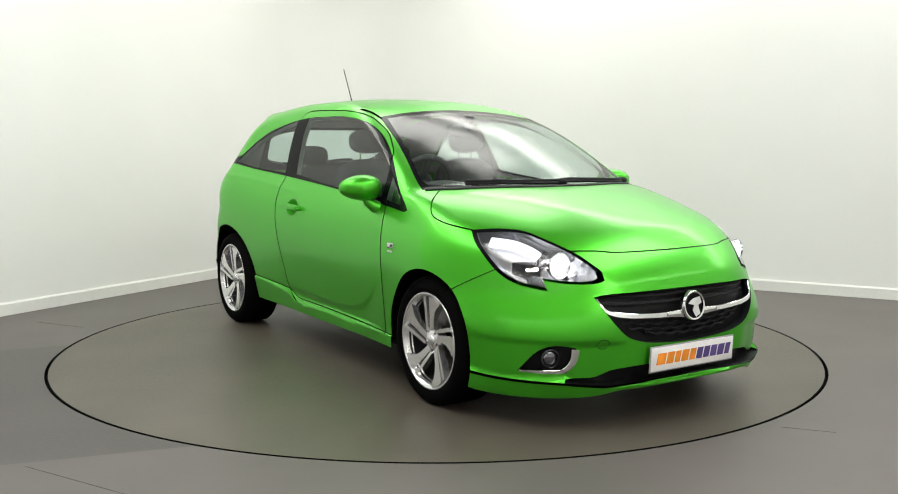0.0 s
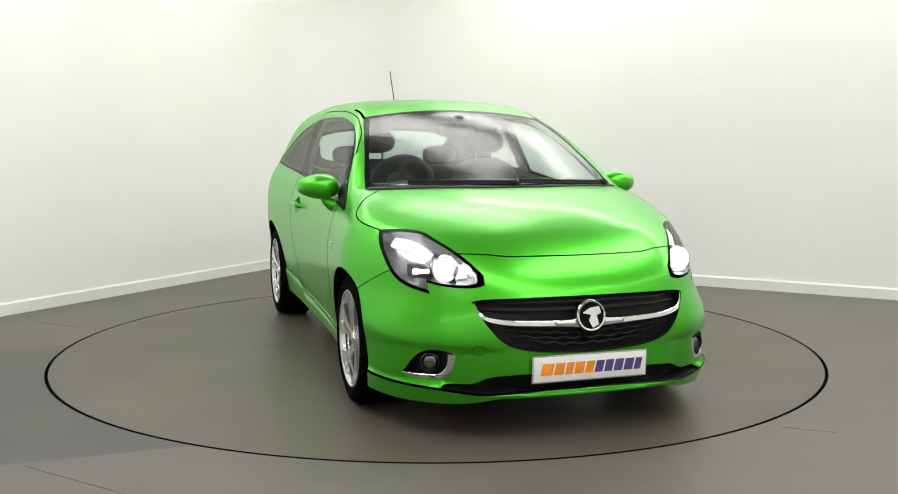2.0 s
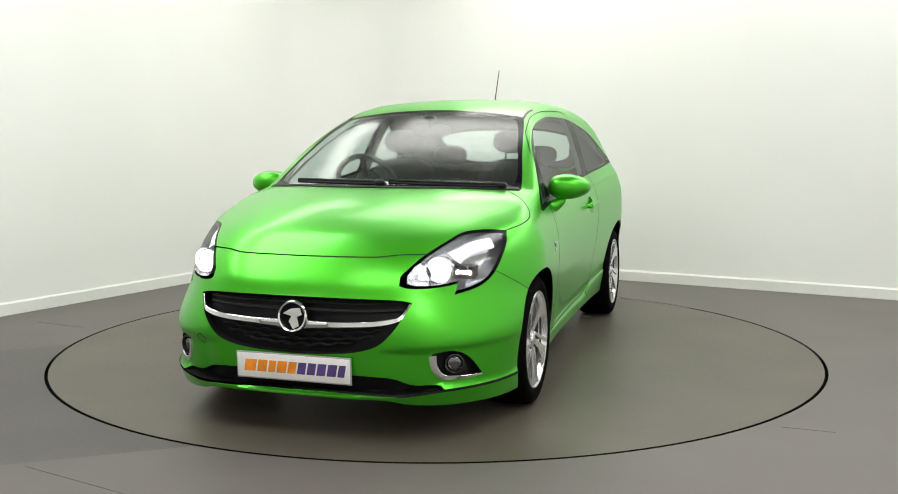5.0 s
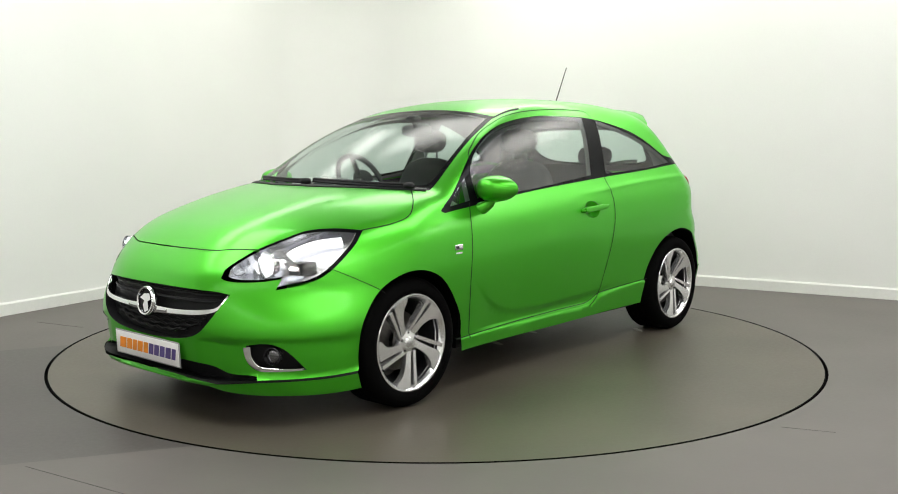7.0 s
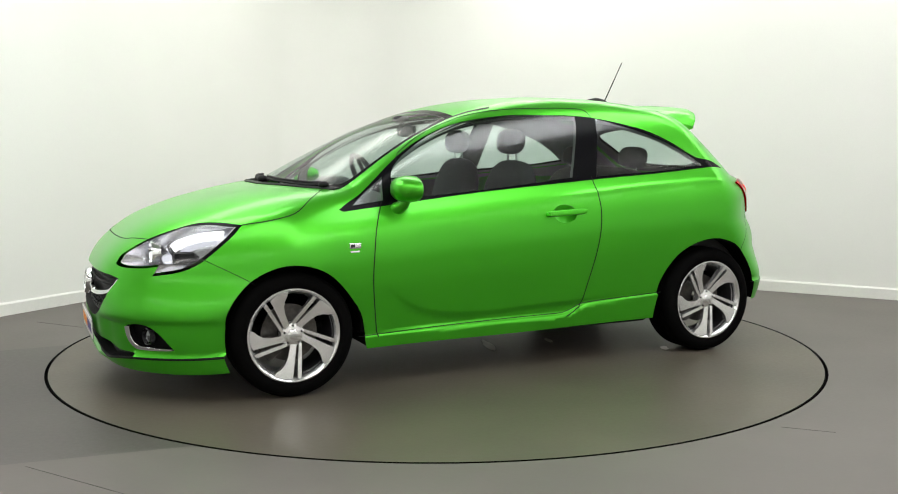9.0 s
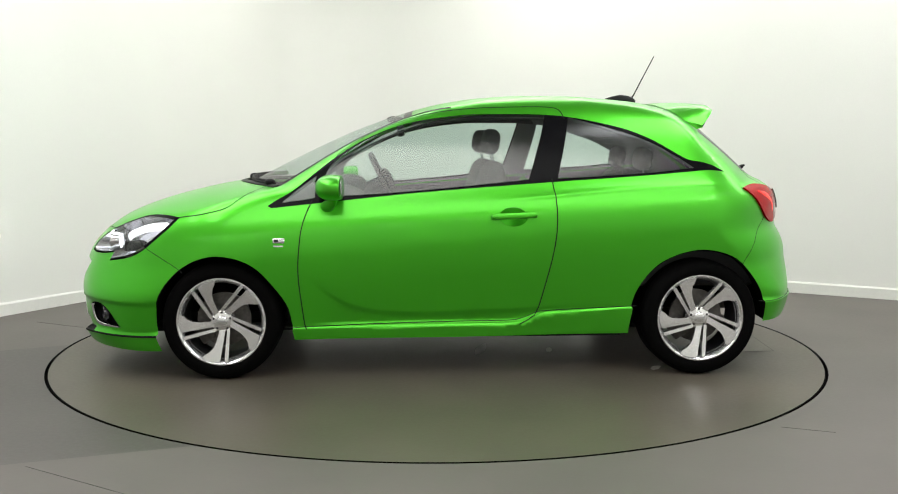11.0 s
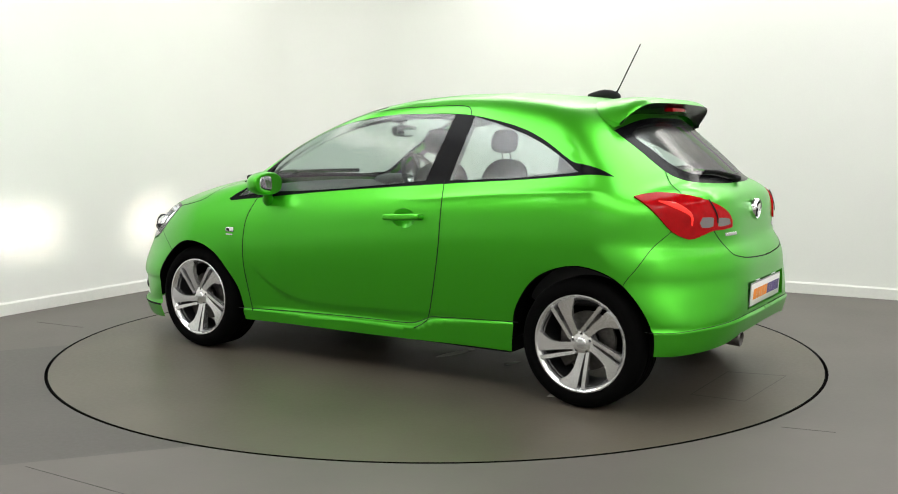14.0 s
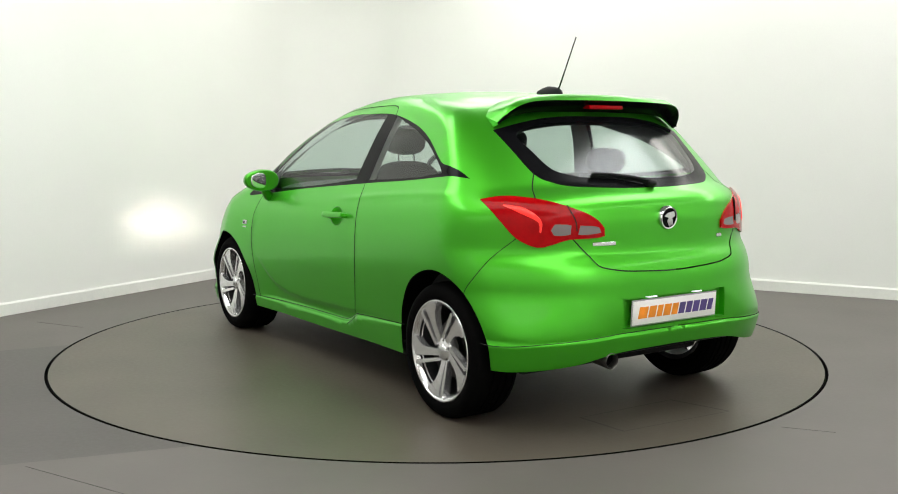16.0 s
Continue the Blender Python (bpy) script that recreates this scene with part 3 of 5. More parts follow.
L["tail_lamp"] = line([(-1.465, 0.765, 0.985), (-1.52, 0.72, 0.998), (-1.58, 0.665, 1.0), (-1.68, 0.56, 0.98), (-1.767, 0.415, 0.925), (-1.79, 0.36, 0.872), (-1.79, 0.358, 0.84), (-1.77, 0.43, 0.831), (-1.735, 0.51, 0.827), (-1.70, 0.576, 0.806), (-1.665, 0.623, 0.795), (-1.607, 0.684, 0.83), (-1.545, 0.73, 0.905), (-1.465, 0.765, 0.985)])
L["tail_split"] = line([(-1.715, 0.515, 0.985), (-1.745, 0.48, 0.89), (-1.745, 0.49, 0.815)])
L["reverse_a"] = line([(-1.70, 0.56, 0.89), (-1.735, 0.50, 0.885), (-1.738, 0.505, 0.85), (-1.70, 0.565, 0.845), (-1.69, 0.575, 0.865), (-1.70, 0.56, 0.89)])
L["reverse_b"] = line([(-1.75, 0.465, 0.885), (-1.783, 0.385, 0.878), (-1.786, 0.375, 0.855), (-1.75, 0.475, 0.848), (-1.75, 0.465, 0.885)])
L["gate_bottom"] = line([(-1.745, 0.495, 0.83), (-1.787, 0.43, 0.752), (-1.815, 0.406, 0.717), (-1.84, 0.34, 0.70), (-1.852, 0.26, 0.69), (-1.865, 0.06, 0.68), (-1.866, -0.01, 0.68)])
L["plate_recess"] = line([(-1.87, -0.01, 0.578), (-1.865, 0.315, 0.578)], [(-1.865, 0.315, 0.578), (-1.873, 0.315, 0.447)], [(-1.873, 0.315, 0.447), (-1.885, -0.01, 0.447)])
VALANCE = smooth_line([(-1.47, 0.81, 0.40), (-1.734, 0.627, 0.414), (-1.868, 0.335, 0.431), (-1.885, 0.06, 0.431), (-1.885, -0.01, 0.431)], 0.015)
VALANCE[:, 2] = valance_z(VALANCE[:, 1])
L["valance"] = flat(VALANCE)
L["bumper_seam_rear"] = line([(-1.615, 0.68, 0.84), (-1.525, 0.772, 0.736), (-1.451, 0.823, 0.633), (-1.42, 0.826, 0.59)])
L["bumper_seam_front"] = line([(1.66, 0.72, 0.69), (1.551, 0.772, 0.639), (1.446, 0.818, 0.585), (1.40, 0.82, 0.565)])
L["grille"] = line([(2.095, -0.01, 0.602), (2.089, 0.22, 0.602), (2.045, 0.411, 0.597), (2.006, 0.484, 0.585)], [(2.006, 0.484, 0.585), (2.035, 0.455, 0.53), (2.06, 0.423, 0.478), (2.08, 0.363, 0.418), (2.102, 0.268, 0.385), (2.114, 0.128, 0.370), (2.113, -0.01, 0.366)])
SPLIT = smooth_line([(2.08, -0.01, 0.205), (2.079, 0.177, 0.206), (2.029, 0.417, 0.213), (1.916, 0.573, 0.236), (1.75, 0.68, 0.245), (1.58, 0.768, 0.245), (1.50, 0.80, 0.245)], 0.015)
SPLIT[:, 2] = split_z(SPLIT[:, 1])
L["splitter"] = flat(SPLIT)
L["intake"] = line([(2.09, -0.01, 0.285), (2.094, 0.27, 0.288), (2.048, 0.40, 0.281), (2.003, 0.479, 0.250), (1.93, 0.56, 0.248), (1.85, 0.62, 0.232)])
L["fog"] = line([(1.957, 0.552, 0.378), (1.90, 0.60, 0.388), (1.85, 0.635, 0.380), (1.80, 0.665, 0.348), (1.736, 0.699, 0.275)], [(1.736, 0.699, 0.275), (1.907, 0.586, 0.270)], [(1.907, 0.586, 0.270), (1.957, 0.552, 0.336), (1.957, 0.552, 0.378)])
sill_x = np.linspace(0.93, -0.93, 230)
SILL = np.stack([sill_x, np.full(230, 0.81), sill_z(sill_x)], -1)
L["sill"] = flat(SILL)
L["door_front"] = line([(0.79, 0.785, 0.94), (0.844, 0.851, 0.72), (0.851, 0.846, 0.54), (0.824, 0.81, 0.289), (0.812, 0.81, 0.265)])
L["door_rear"] = line([(-0.29, 0.784, 0.278), (-0.36, 0.79, 0.312), (-0.40, 0.807, 0.363), (-0.471, 0.842, 0.668), (-0.483, 0.825, 0.903), (-0.465, 0.765, 1.04)])
L["window"] = line([(1.005, 0.79, 0.900), (0.96, 0.775, 0.93), (0.856, 0.746, 0.998), (0.626, 0.66, 1.178), (0.45, 0.62, 1.28), (0.266, 0.60, 1.34), (-0.012, 0.59, 1.374), (-0.2, 0.60, 1.38), (-0.5, 0.62, 1.366), (-0.8, 0.67, 1.308), (-0.974, 0.71, 1.246), (-1.116, 0.75, 1.161), (-1.17, 0.763, 1.133), (-1.23, 0.767, 1.122), (-1.32, 0.768, 1.108), (-1.395, 0.765, 1.080)], [(-1.395, 0.765, 1.080), (-0.938, 0.783, 1.053), (-0.469, 0.769, 1.021), (0.246, 0.765, 0.965), (0.848, 0.79, 0.905), (0.985, 0.795, 0.890), (1.005, 0.79, 0.900)])
L["door_glass"] = line([(0.71, 0.77, 0.948), (0.705, 0.72, 1.05), (0.685, 0.70, 1.105)], [(0.685, 0.70, 1.105), (0.61, 0.665, 1.165), (0.44, 0.615, 1.264), (0.26, 0.59, 1.325), (-0.01, 0.58, 1.359), (-0.2, 0.59, 1.365), (-0.43, 0.605, 1.355)], [(-0.43, 0.605, 1.355), (-0.345, 0.76, 1.037)], [(-0.345, 0.76, 1.037), (0.25, 0.765, 0.978), (0.71, 0.77, 0.948)])
L["quarter_glass"] = line([(-0.495, 0.765, 1.04), (-0.55, 0.62, 1.343)], [(-0.55, 0.62, 1.343), (-0.8, 0.68, 1.29), (-0.96, 0.715, 1.233), (-1.10, 0.75, 1.15), (-1.17, 0.765, 1.082)], [(-1.17, 0.765, 1.082), (-0.938, 0.783, 1.067), (-0.495, 0.765, 1.04)])
L["sail_glass"] = line([(0.93, 0.78, 0.917), (0.86, 0.75, 0.972), (0.755, 0.72, 1.05)], [(0.755, 0.72, 1.05), (0.76, 0.76, 0.935)], [(0.76, 0.76, 0.935), (0.93, 0.78, 0.917)])
L["door_top"] = line([(0.668, 0.69, 1.125), (0.65, 0.66, 1.17), (0.60, 0.64, 1.215), (0.484, 0.60, 1.29), (0.33, 0.575, 1.347), (0.208, 0.56, 1.378), (-0.04, 0.56, 1.407), (-0.35, 0.575, 1.412), (-0.47, 0.585, 1.407), (-0.515, 0.60, 1.392), (-0.537, 0.63, 1.34)])
t_ = np.linspace(0, 2 * math.pi, 41)
L["handle_pocket"] = flat(np.stack([-0.258 + 0.072 * np.cos(t_), np.full(41, 0.832), 0.846 + 0.052 * np.sin(t_)], -1))
# centre line, over the top from below the nose to below the tail
ang = np.linspace(math.atan2(0.17 - 0.62, 2.0), math.pi - math.atan2(0.25 - 0.62, 2.0), 330)
L["middle"] = np.stack([np.cos(ang), np.sin(ang)], -1)

SEEDS = [("bonnet", (1.4, 0.3, 0.95)), ("windscreen", (0.7, 0.3, 1.24)), ("screen_border", (0.6, 0.595, 1.23)), ("roof", (-0.3, 0.2, 1.47)), ("front_wing", (1.15, 0.85, 0.75)), ("door", (0.2, 0.84, 0.7)), ("door", (0.0, 0.57, 1.39)),
         ("quarter_panel", (-0.8, 0.85, 0.8)), ("sill_skirt", (0.2, 0.8, 0.24)), ("front_bumper", (2.08, 0.1, 0.68)), ("splitter", (1.75, 0.67, 0.2)), ("grille_opening", (2.1, 0.1, 0.5)), ("intake", (2.09, 0.1, 0.25)), ("fog_pocket", (1.87, 0.61, 0.32)),
         ("headlamp", (1.7, 0.65, 0.75)), ("headlamp_border", (1.461, 0.7275, 0.8375)), ("handle_pocket", (-0.258, 0.832, 0.846)), ("window_trim", (-0.44, 0.7, 1.15)), ("door_glass", (0.1, 0.7, 1.15)), ("quarter_glass", (-0.8, 0.73, 1.15)), ("sail_glass", (0.83, 0.75, 0.96)),
         ("tailgate", (-1.81, 0.1, 0.85)), ("tailgate_roof", (-1.25, 0.2, 1.40)), ("rear_glass", (-1.55, 0.1, 1.18)), ("rear_glass_border", (-1.705, 0.1, 1.05)), ("tail_lamp", (-1.6, 0.67, 0.92)), ("tail_lamp_inner", (-1.765, 0.42, 0.905)), ("reverse_lens", (-1.715, 0.54, 0.868)), ("reverse_lens", (-1.765, 0.43, 0.865)),
         ("rear_bumper", (-1.8, 0.5, 0.6)), ("plate_recess", (-1.88, 0.1, 0.5)), ("valance", (-1.8, 0.5, 0.375)), ("outside", (1.256, 0.85, 0.35)), ("outside", (-1.24, 0.85, 0.35)), ("outside", (0.0, 0.6, 0.14))]
lines = []
for k, v in L.items():
    lines.append(v)
hexes = []
for step, ends in ((STEP, False), (STEP * 0.62, True)):
    for i in range(-130, 131):
        for j in range(-100, 150):
            q = np.array([(i + 0.5 * (j % 2)) * step, j * step * 0.866])
            at_end = abs(q[0]) > 0.6 and q[1] < 0.36
            if q @ q < 0.988 and q[1] > -0.62 and at_end == ends:
                hexes.append((q, step * 0.45))
# closer rows of points where the form has a step
fine = []
scallop_x = np.linspace(0.84, -0.45, 110)
SCALLOP = np.stack([scallop_x, np.full(110, 0.82), scallop_z(scallop_x)], -1)
waist_x = np.linspace(-0.15, -1.42, 130)
WAIST = np.stack([waist_x, np.full(130, 0.80), waist_z(waist_x)], -1)
for rows_, offs in ((SILL, (-0.014, -0.0095, -0.0047, 0.0065, 0.013, 0.02)), (SPLIT, (-0.014, -0.0095, -0.0047, 0.006)), (VALANCE, (-0.014, -0.0095, -0.0047, 0.006)), (SCALLOP, (-0.038, -0.030, -0.022, -0.015, -0.007, 0.0, 0.008)), (WAIST, (-0.026, -0.018, -0.011, -0.005, 0.0, 0.005, 0.011, 0.018, 0.026))):
    for dz in offs:
        q = flat(rows_ + np.array([0, 0, dz]))
        fine += [(v, 0.002) for v in q if v @ v < 0.998]
near = np.array([f[0] for f in fine])
hexes = [h for h in hexes if np.min(np.sum((near - h[0]) ** 2, 1)) > 0.00003]
QV, AREAS, LEFT = regions(lines, hexes + fine, [(n, flat(np.array(p))) for n, p in SEEDS])
inside_disc = (QV ** 2).sum(1) < 1 + 1e-4
PV = solid(QV)
PN = outward(PV)
PN[np.abs(PV[:, 1]) < 1e-6, 1] = 0


def panel(area, side=0, lift=0.0):
    """The verts, faces and normals of an area: of the car's left (1), its right (-1), or both joined at the middle (0)."""
    tri = AREAS[area]
    a, b, c = PV[tri[:, 0]], PV[tri[:, 1]], PV[tri[:, 2]]
    face = np.cross(b - a, c - a)
    turned = (face * PN[tri].mean(1)).sum(1) < 0
    tri = np.where(turned[:, None], tri[:, ::-1], tri)
    used = np.unique(tri)
    at = np.full(len(PV), -1)
    at[used] = np.arange(len(used))
    v, n, f = PV[used] + PN[used] * lift, PN[used], at[tri]
    flip = np.array([1, -1, 1])
    if side == 1:
        return v, f, n
    if side == -1:
        return v * flip, f[:, ::-1], n * flip
    mid = np.abs(v[:, 1]) < 1e-5
    twin = np.where(mid, np.arange(len(v)), 0)
    extra = np.where(~mid)[0]
    twin[extra] = len(v) + np.arange(len(extra))
    return np.vstack([v, v[extra] * flip]), np.vstack([f, twin[f][:, ::-1]]), np.vstack([n, n[extra] * flip])


def skin(name, area, material, parent, side=0, label="", lift=0.0):
    v, f, n = panel(area, side, lift)
    return raw(name, v, f, material, parent, label, normals=n)


def rim_of(f):
    """The open edges of faces, in their order round."""
    seen = {}
    for t in f:
        for a, b in zip(t, np.roll(t, -1)):
            seen[(int(a), int(b))] = seen.get((int(a), int(b)), 0) + 1
    return [(a, b) for a, b in seen if (b, a) not in seen]


def sunk(name, area, depth, material, parent, side=0, label="", way=None):
    """A pocket: the area set back by depth, with side walls from the body's skin down to it."""
    v, f, n = panel(area, side)
    low = v - (n if way is None else np.array(way)) * depth
    edges = rim_of(f)
    k = len(v)
    faces = [tuple(t) for t in f] + [(a + k, b + k, b, a) for a, b in edges]
    return raw(name, np.vstack([low, v + n * 0.0]), faces, material, parent, label, smooth=True)


def ribbon(name, key, width, material, parent, side=1, lo=0, hi=None, lift=0.0012, label=""):
    """A thin shut line along one of the cut lines."""
    q = L[key][lo:hi]
    q = q / np.maximum(1.0, np.hypot(q[:, 0], q[:, 1]))[:, None]
    p = solid(q)
    n = outward(p)
    d = np.gradient(p, axis=0)
    across = np.cross(n, d)
    across /= np.linalg.norm(across, axis=1, keepdims=True)
    flip = np.array([1, side, 1])
    v = np.vstack([p - across * width / 2 + n * lift, p + n * lift * 1.6, p + across * width / 2 + n * lift]) * flip
    k = len(p)
    faces = [(i, i + 1, k + i + 1, k + i) for i in range(k - 1)] + [(k + i, k + i + 1, 2 * k + i + 1, 2 * k + i) for i in range(k - 1)]
    return raw(name, v, faces, material, parent, label, normals=np.vstack([n, n, n]) * flip)


# panels over the whole width
skin("bonnet", "bonnet", M_PAINT, car)
skin("roof", "roof", M_PAINT, car)
windscreen = skin("windscreen", "windscreen", M_GLASS, car)
skin("windscreen_border", "screen_border", M_BLACK, windscreen, label="black printed windscreen border")
front_bumper = skin("front_bumper", "front_bumper", M_PAINT, car)
skin("splitter", "splitter", M_PAINT, front_bumper)
tailgate = skin("tailgate", "tailgate", M_PAINT, car)
skin("tailgate_header", "tailgate_roof", M_PAINT, tailgate)
rear_window = skin("rear_window", "rear_glass", M_GLASS, tailgate)
skin("rear_window_border", "rear_glass_border", M_BLACK, tailgate, label="black printed rear window border")
rear_bumper = skin("rear_bumper", "rear_bumper", M_PAINT, car)
skin("valance", "valance", M_PAINT, rear_bumper)
sunk("plate_recess", "plate_recess", 0.03, M_PAINT, rear_bumper, way=(-1, 0, 0))
grille = sunk("grille", "grille_opening", 0.05, M_PLASTIC, car, label="black radiator grille", way=(1, 0, 0))
sunk("lower_intake", "intake", 0.06, M_PLASTIC, front_bumper, label="black lower air intake", way=(1, 0, 0))
for s in (1, -1):
    skin("front_wing", "front_wing", M_PAINT, car, s)
    skin("quarter_panel", "quarter_panel", M_PAINT, car, s)
    skin("sill_skirt", "sill_skirt", M_PAINT, car, s)
    door = skin("door", "door", M_PAINT, car, s)
    skin("door_window", "door_glass", M_GLASS, door, s)
    skin("corner_window", "sail_glass", M_GLASS, door, s)
    skin("quarter_window", "quarter_glass", M_GLASS, car, s)
    skin("window_trim", "window_trim", M_BLACK, car, s, "gloss black window surround")
    for key in ("bumper_seam_front", "bumper_seam_rear"):
        ribbon("shut_line", key, 0.0032, M_SEAM, car, s)
    for key in ("door_front", "door_rear", "door_top", "bonnet_side", "bonnet_front", "gate_side", "gate_bottom"):
        ribbon("shut_line", key, 0.0055, M_SEAM, car, s)
    for key, w in (("sill", 0.0045), ("splitter", 0.012), ("valance", 0.0035)):
        ribbon("shut_line", key, w, M_SEAM, car, s, lo=2, hi=-2)
    ribbon("shut_line", "roof_rail", 0.016, M_BLACK, car, s, hi=14)


HATCH = [(-1.723, -0.218), (-2.017, -0.297), (-1.976, 0.337), (-1.713, 0.355)]
FLECKS = [((-0.248, 0.195), (0.30, 0.06), 75), ((-0.65, 0.228), (0.13, 0.04), 80), ((-1.166, 0.714), (0.12, 0.05), 60)]
# ---- marks on the turntable ----
def outline_frame(name, corners, width, material, parent, label):
    """A thin flush frame round four corners."""
    c = np.array(corners, float)
    mid = c.mean(0)
    bm = bmesh.new()
    out = [bm.verts.new((*p, 0.0025)) for p in c]
    inn = [bm.verts.new((*(p + (mid - p) / np.linalg.norm(mid - p) * width * 1.4), 0.0025)) for p in c]
    for i in range(4):
        j = (i + 1) % 4
        bm.faces.new((out[i], out[j], inn[j], inn[i]))
    return part(name, bm, material, parent, label, smooth=False)


outline_frame("hatch_frame", HATCH, 0.010, M_JOINT, turntable, "dark joint round a square access hatch")
for (x, y), (sx, sy), turn in FLECKS:
    bm = bmesh.new()
    rnd = random.Random(int(1000 * x))
    ring_ = [((sx / 2) * math.cos(a) * rnd.uniform(0.7, 1.1), (sy / 2) * math.sin(a) * rnd.uniform(0.7, 1.1)) for a in (2 * math.pi * i / 14 for i in range(14))]
    prism(bm, ring_, 0.0, 0.002)
    bmesh.ops.transform(bm, matrix=pose(x, y, 0.0004, 0, 0, turn), verts=bm.verts)
    part("scuff", bm, M_MARK, turntable, "pale worn scuff")


for (x0, y0), (x1, y1), w in (((-1.577, -2.251), (-0.95, -2.645), 0.004), ((1.494, -1.773), (1.70, -1.855), 0.005), ((-2.75, 0.72), (-2.36, 0.52), 0.005)):
    d = Vector((x1 - x0, y1 - y0, 0)).normalized()
    bm = bmesh.new()
    prism(bm, [(x0, y0), (x0 + d.y * w, y0 - d.x * w), (x1 + d.y * w, y1 - d.x * w), (x1, y1)], 0.0, 0.0012)
    part("floor_scratch", bm, M_FLOOR_DARK, floor, "fine dark scratch in the vinyl", smooth=False)


# ---- wheels ----
def wheel_pair_outline(kind, u, phi):
    """A spoke's outline: u out from the hub, w round with the clock, turned to the angle phi."""
    if kind == "thin":
        pts_ = [(0.045, -0.022), (0.12, -0.029), (0.208, -0.037), (0.209, -0.023), (0.12, -0.016), (0.045, -0.012)]
    else:
        pts_ = [(0.045, 0.003), (0.12, 0.005), (0.207, 0.006), (0.206, 0.035), (0.199, 0.066), (0.186, 0.094), (0.176, 0.084), (0.164, 0.062), (0.142, 0.044), (0.11, 0.033), (0.045, 0.026)]
    pts_ = [(a, b - 0.016 + (a - 0.045) * 0.17) for a, b in pts_]
    c, s = math.cos(phi), math.sin(phi)
    return [(a * c + b * s, a * s - b * c) for a, b in pts_]


def make_wheel(x, side, spin=0.0):
    """An alloy wheel whose axle points outwards."""
    w = new("wheel")
    w.parent = car
    w.matrix_basis = pose(x, side * 0.828, 0.306, -90 * side, 0, 0)
    bm = bmesh.new()
    tread = [(0.226, 0.004), (0.236, 0.012), (0.262, 0.016), (0.288, 0.008), (0.299, -0.006), (0.305, -0.024), (0.3065, -0.05)]
    for k in range(4):
        z = -0.06 - k * 0.035
        tread += [(0.3065, z), (0.3065, z - 0.010), (0.300, z - 0.012), (0.300, z - 0.018), (0.3065, z - 0.020)]
    tread += [(0.3065, -0.19), (0.299, -0.206), (0.27, -0.218), (0.226, -0.205)]
    lathe(bm, tread, 72)
    part("tyre", bm, M_RUBBER, w, "black low-profile tyre")
    tagged(w, "silver alloy wheel with five split spokes")
    rim = w
    bm = bmesh.new()
    lathe(bm, [(0.231, -0.004), (0.232, 0.006), (0.229, 0.010), (0.223, 0.010), (0.217, 0.005), (0.209, -0.004), (0.205, -0.02), (0.200, -0.03)], 72)
    part("rim_lip", bm, M_ALLOY, rim)
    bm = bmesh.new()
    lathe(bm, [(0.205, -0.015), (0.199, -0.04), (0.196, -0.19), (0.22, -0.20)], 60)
    part("rim_barrel", bm, M_ALLOY_SHADED, rim)
    for i in range(5):
        phi = radians(235 + 72 * i + spin)
        for kind in ("thin", "wide"):
            bm = bmesh.new()
            vs = prism(bm, wheel_pair_outline(kind, 0, phi), -0.042, -0.012 if kind == "thin" else -0.016, taper=0.0025 if kind == "thin" else 0.004)
            for v in vs:
                r = math.hypot(v.co.x, v.co.y)
                v.co.z += (r - 0.05) * 0.07 + (0.012 if v.co.z > -0.03 else 0) * (r - 0.05) / 0.16
            part("spoke", bm, M_ALLOY, rim)
    bm = bmesh.new()
    lathe(bm, [(0.001, -0.004), (0.022, -0.004), (0.027, -0.007), (0.029, -0.012), (0.040, -0.014), (0.056, -0.019), (0.062, -0.03), (0.062, -0.06)], 40)
    part("hub", bm, M_ALLOY, rim)
    bm = bmesh.new()
    lathe(bm, [(0.001, -0.0025), (0.017, -0.0025), (0.0205, -0.0045)], 32)
    part("centre_cap", bm, M_SILVER, rim)
    for i in range(5):
        a = radians(235 + 36 + 72 * i + spin)
        bm = bmesh.new()
        lathe(bm, [(0.001, -0.014), (0.006, -0.014), (0.0075, -0.017), (0.0075, -0.03)], 12, m=Matrix.Translation((0.043 * math.cos(a), 0.043 * math.sin(a), 0)))
        part("wheel_bolt", bm, M_BEZEL, rim)
    bm = bmesh.new()
    lathe(bm, [(0.06, -0.085), (0.14, -0.085), (0.14, -0.105), (0.06, -0.105)], 48)
    part("brake_disc", bm, M_IRON, w, "worn iron brake disc")
    bm = bmesh.new()
    box(bm, 0.085, 0.165, -0.05, 0.05, -0.12, -0.065, 0.01, m=Matrix.Rotation(radians(35), 4, "Z"))
    part("brake_caliper", bm, M_IRON, w)
    return w


for x in (1.258, -1.252):
    for s in (1, -1):
        make_wheel(x, s)


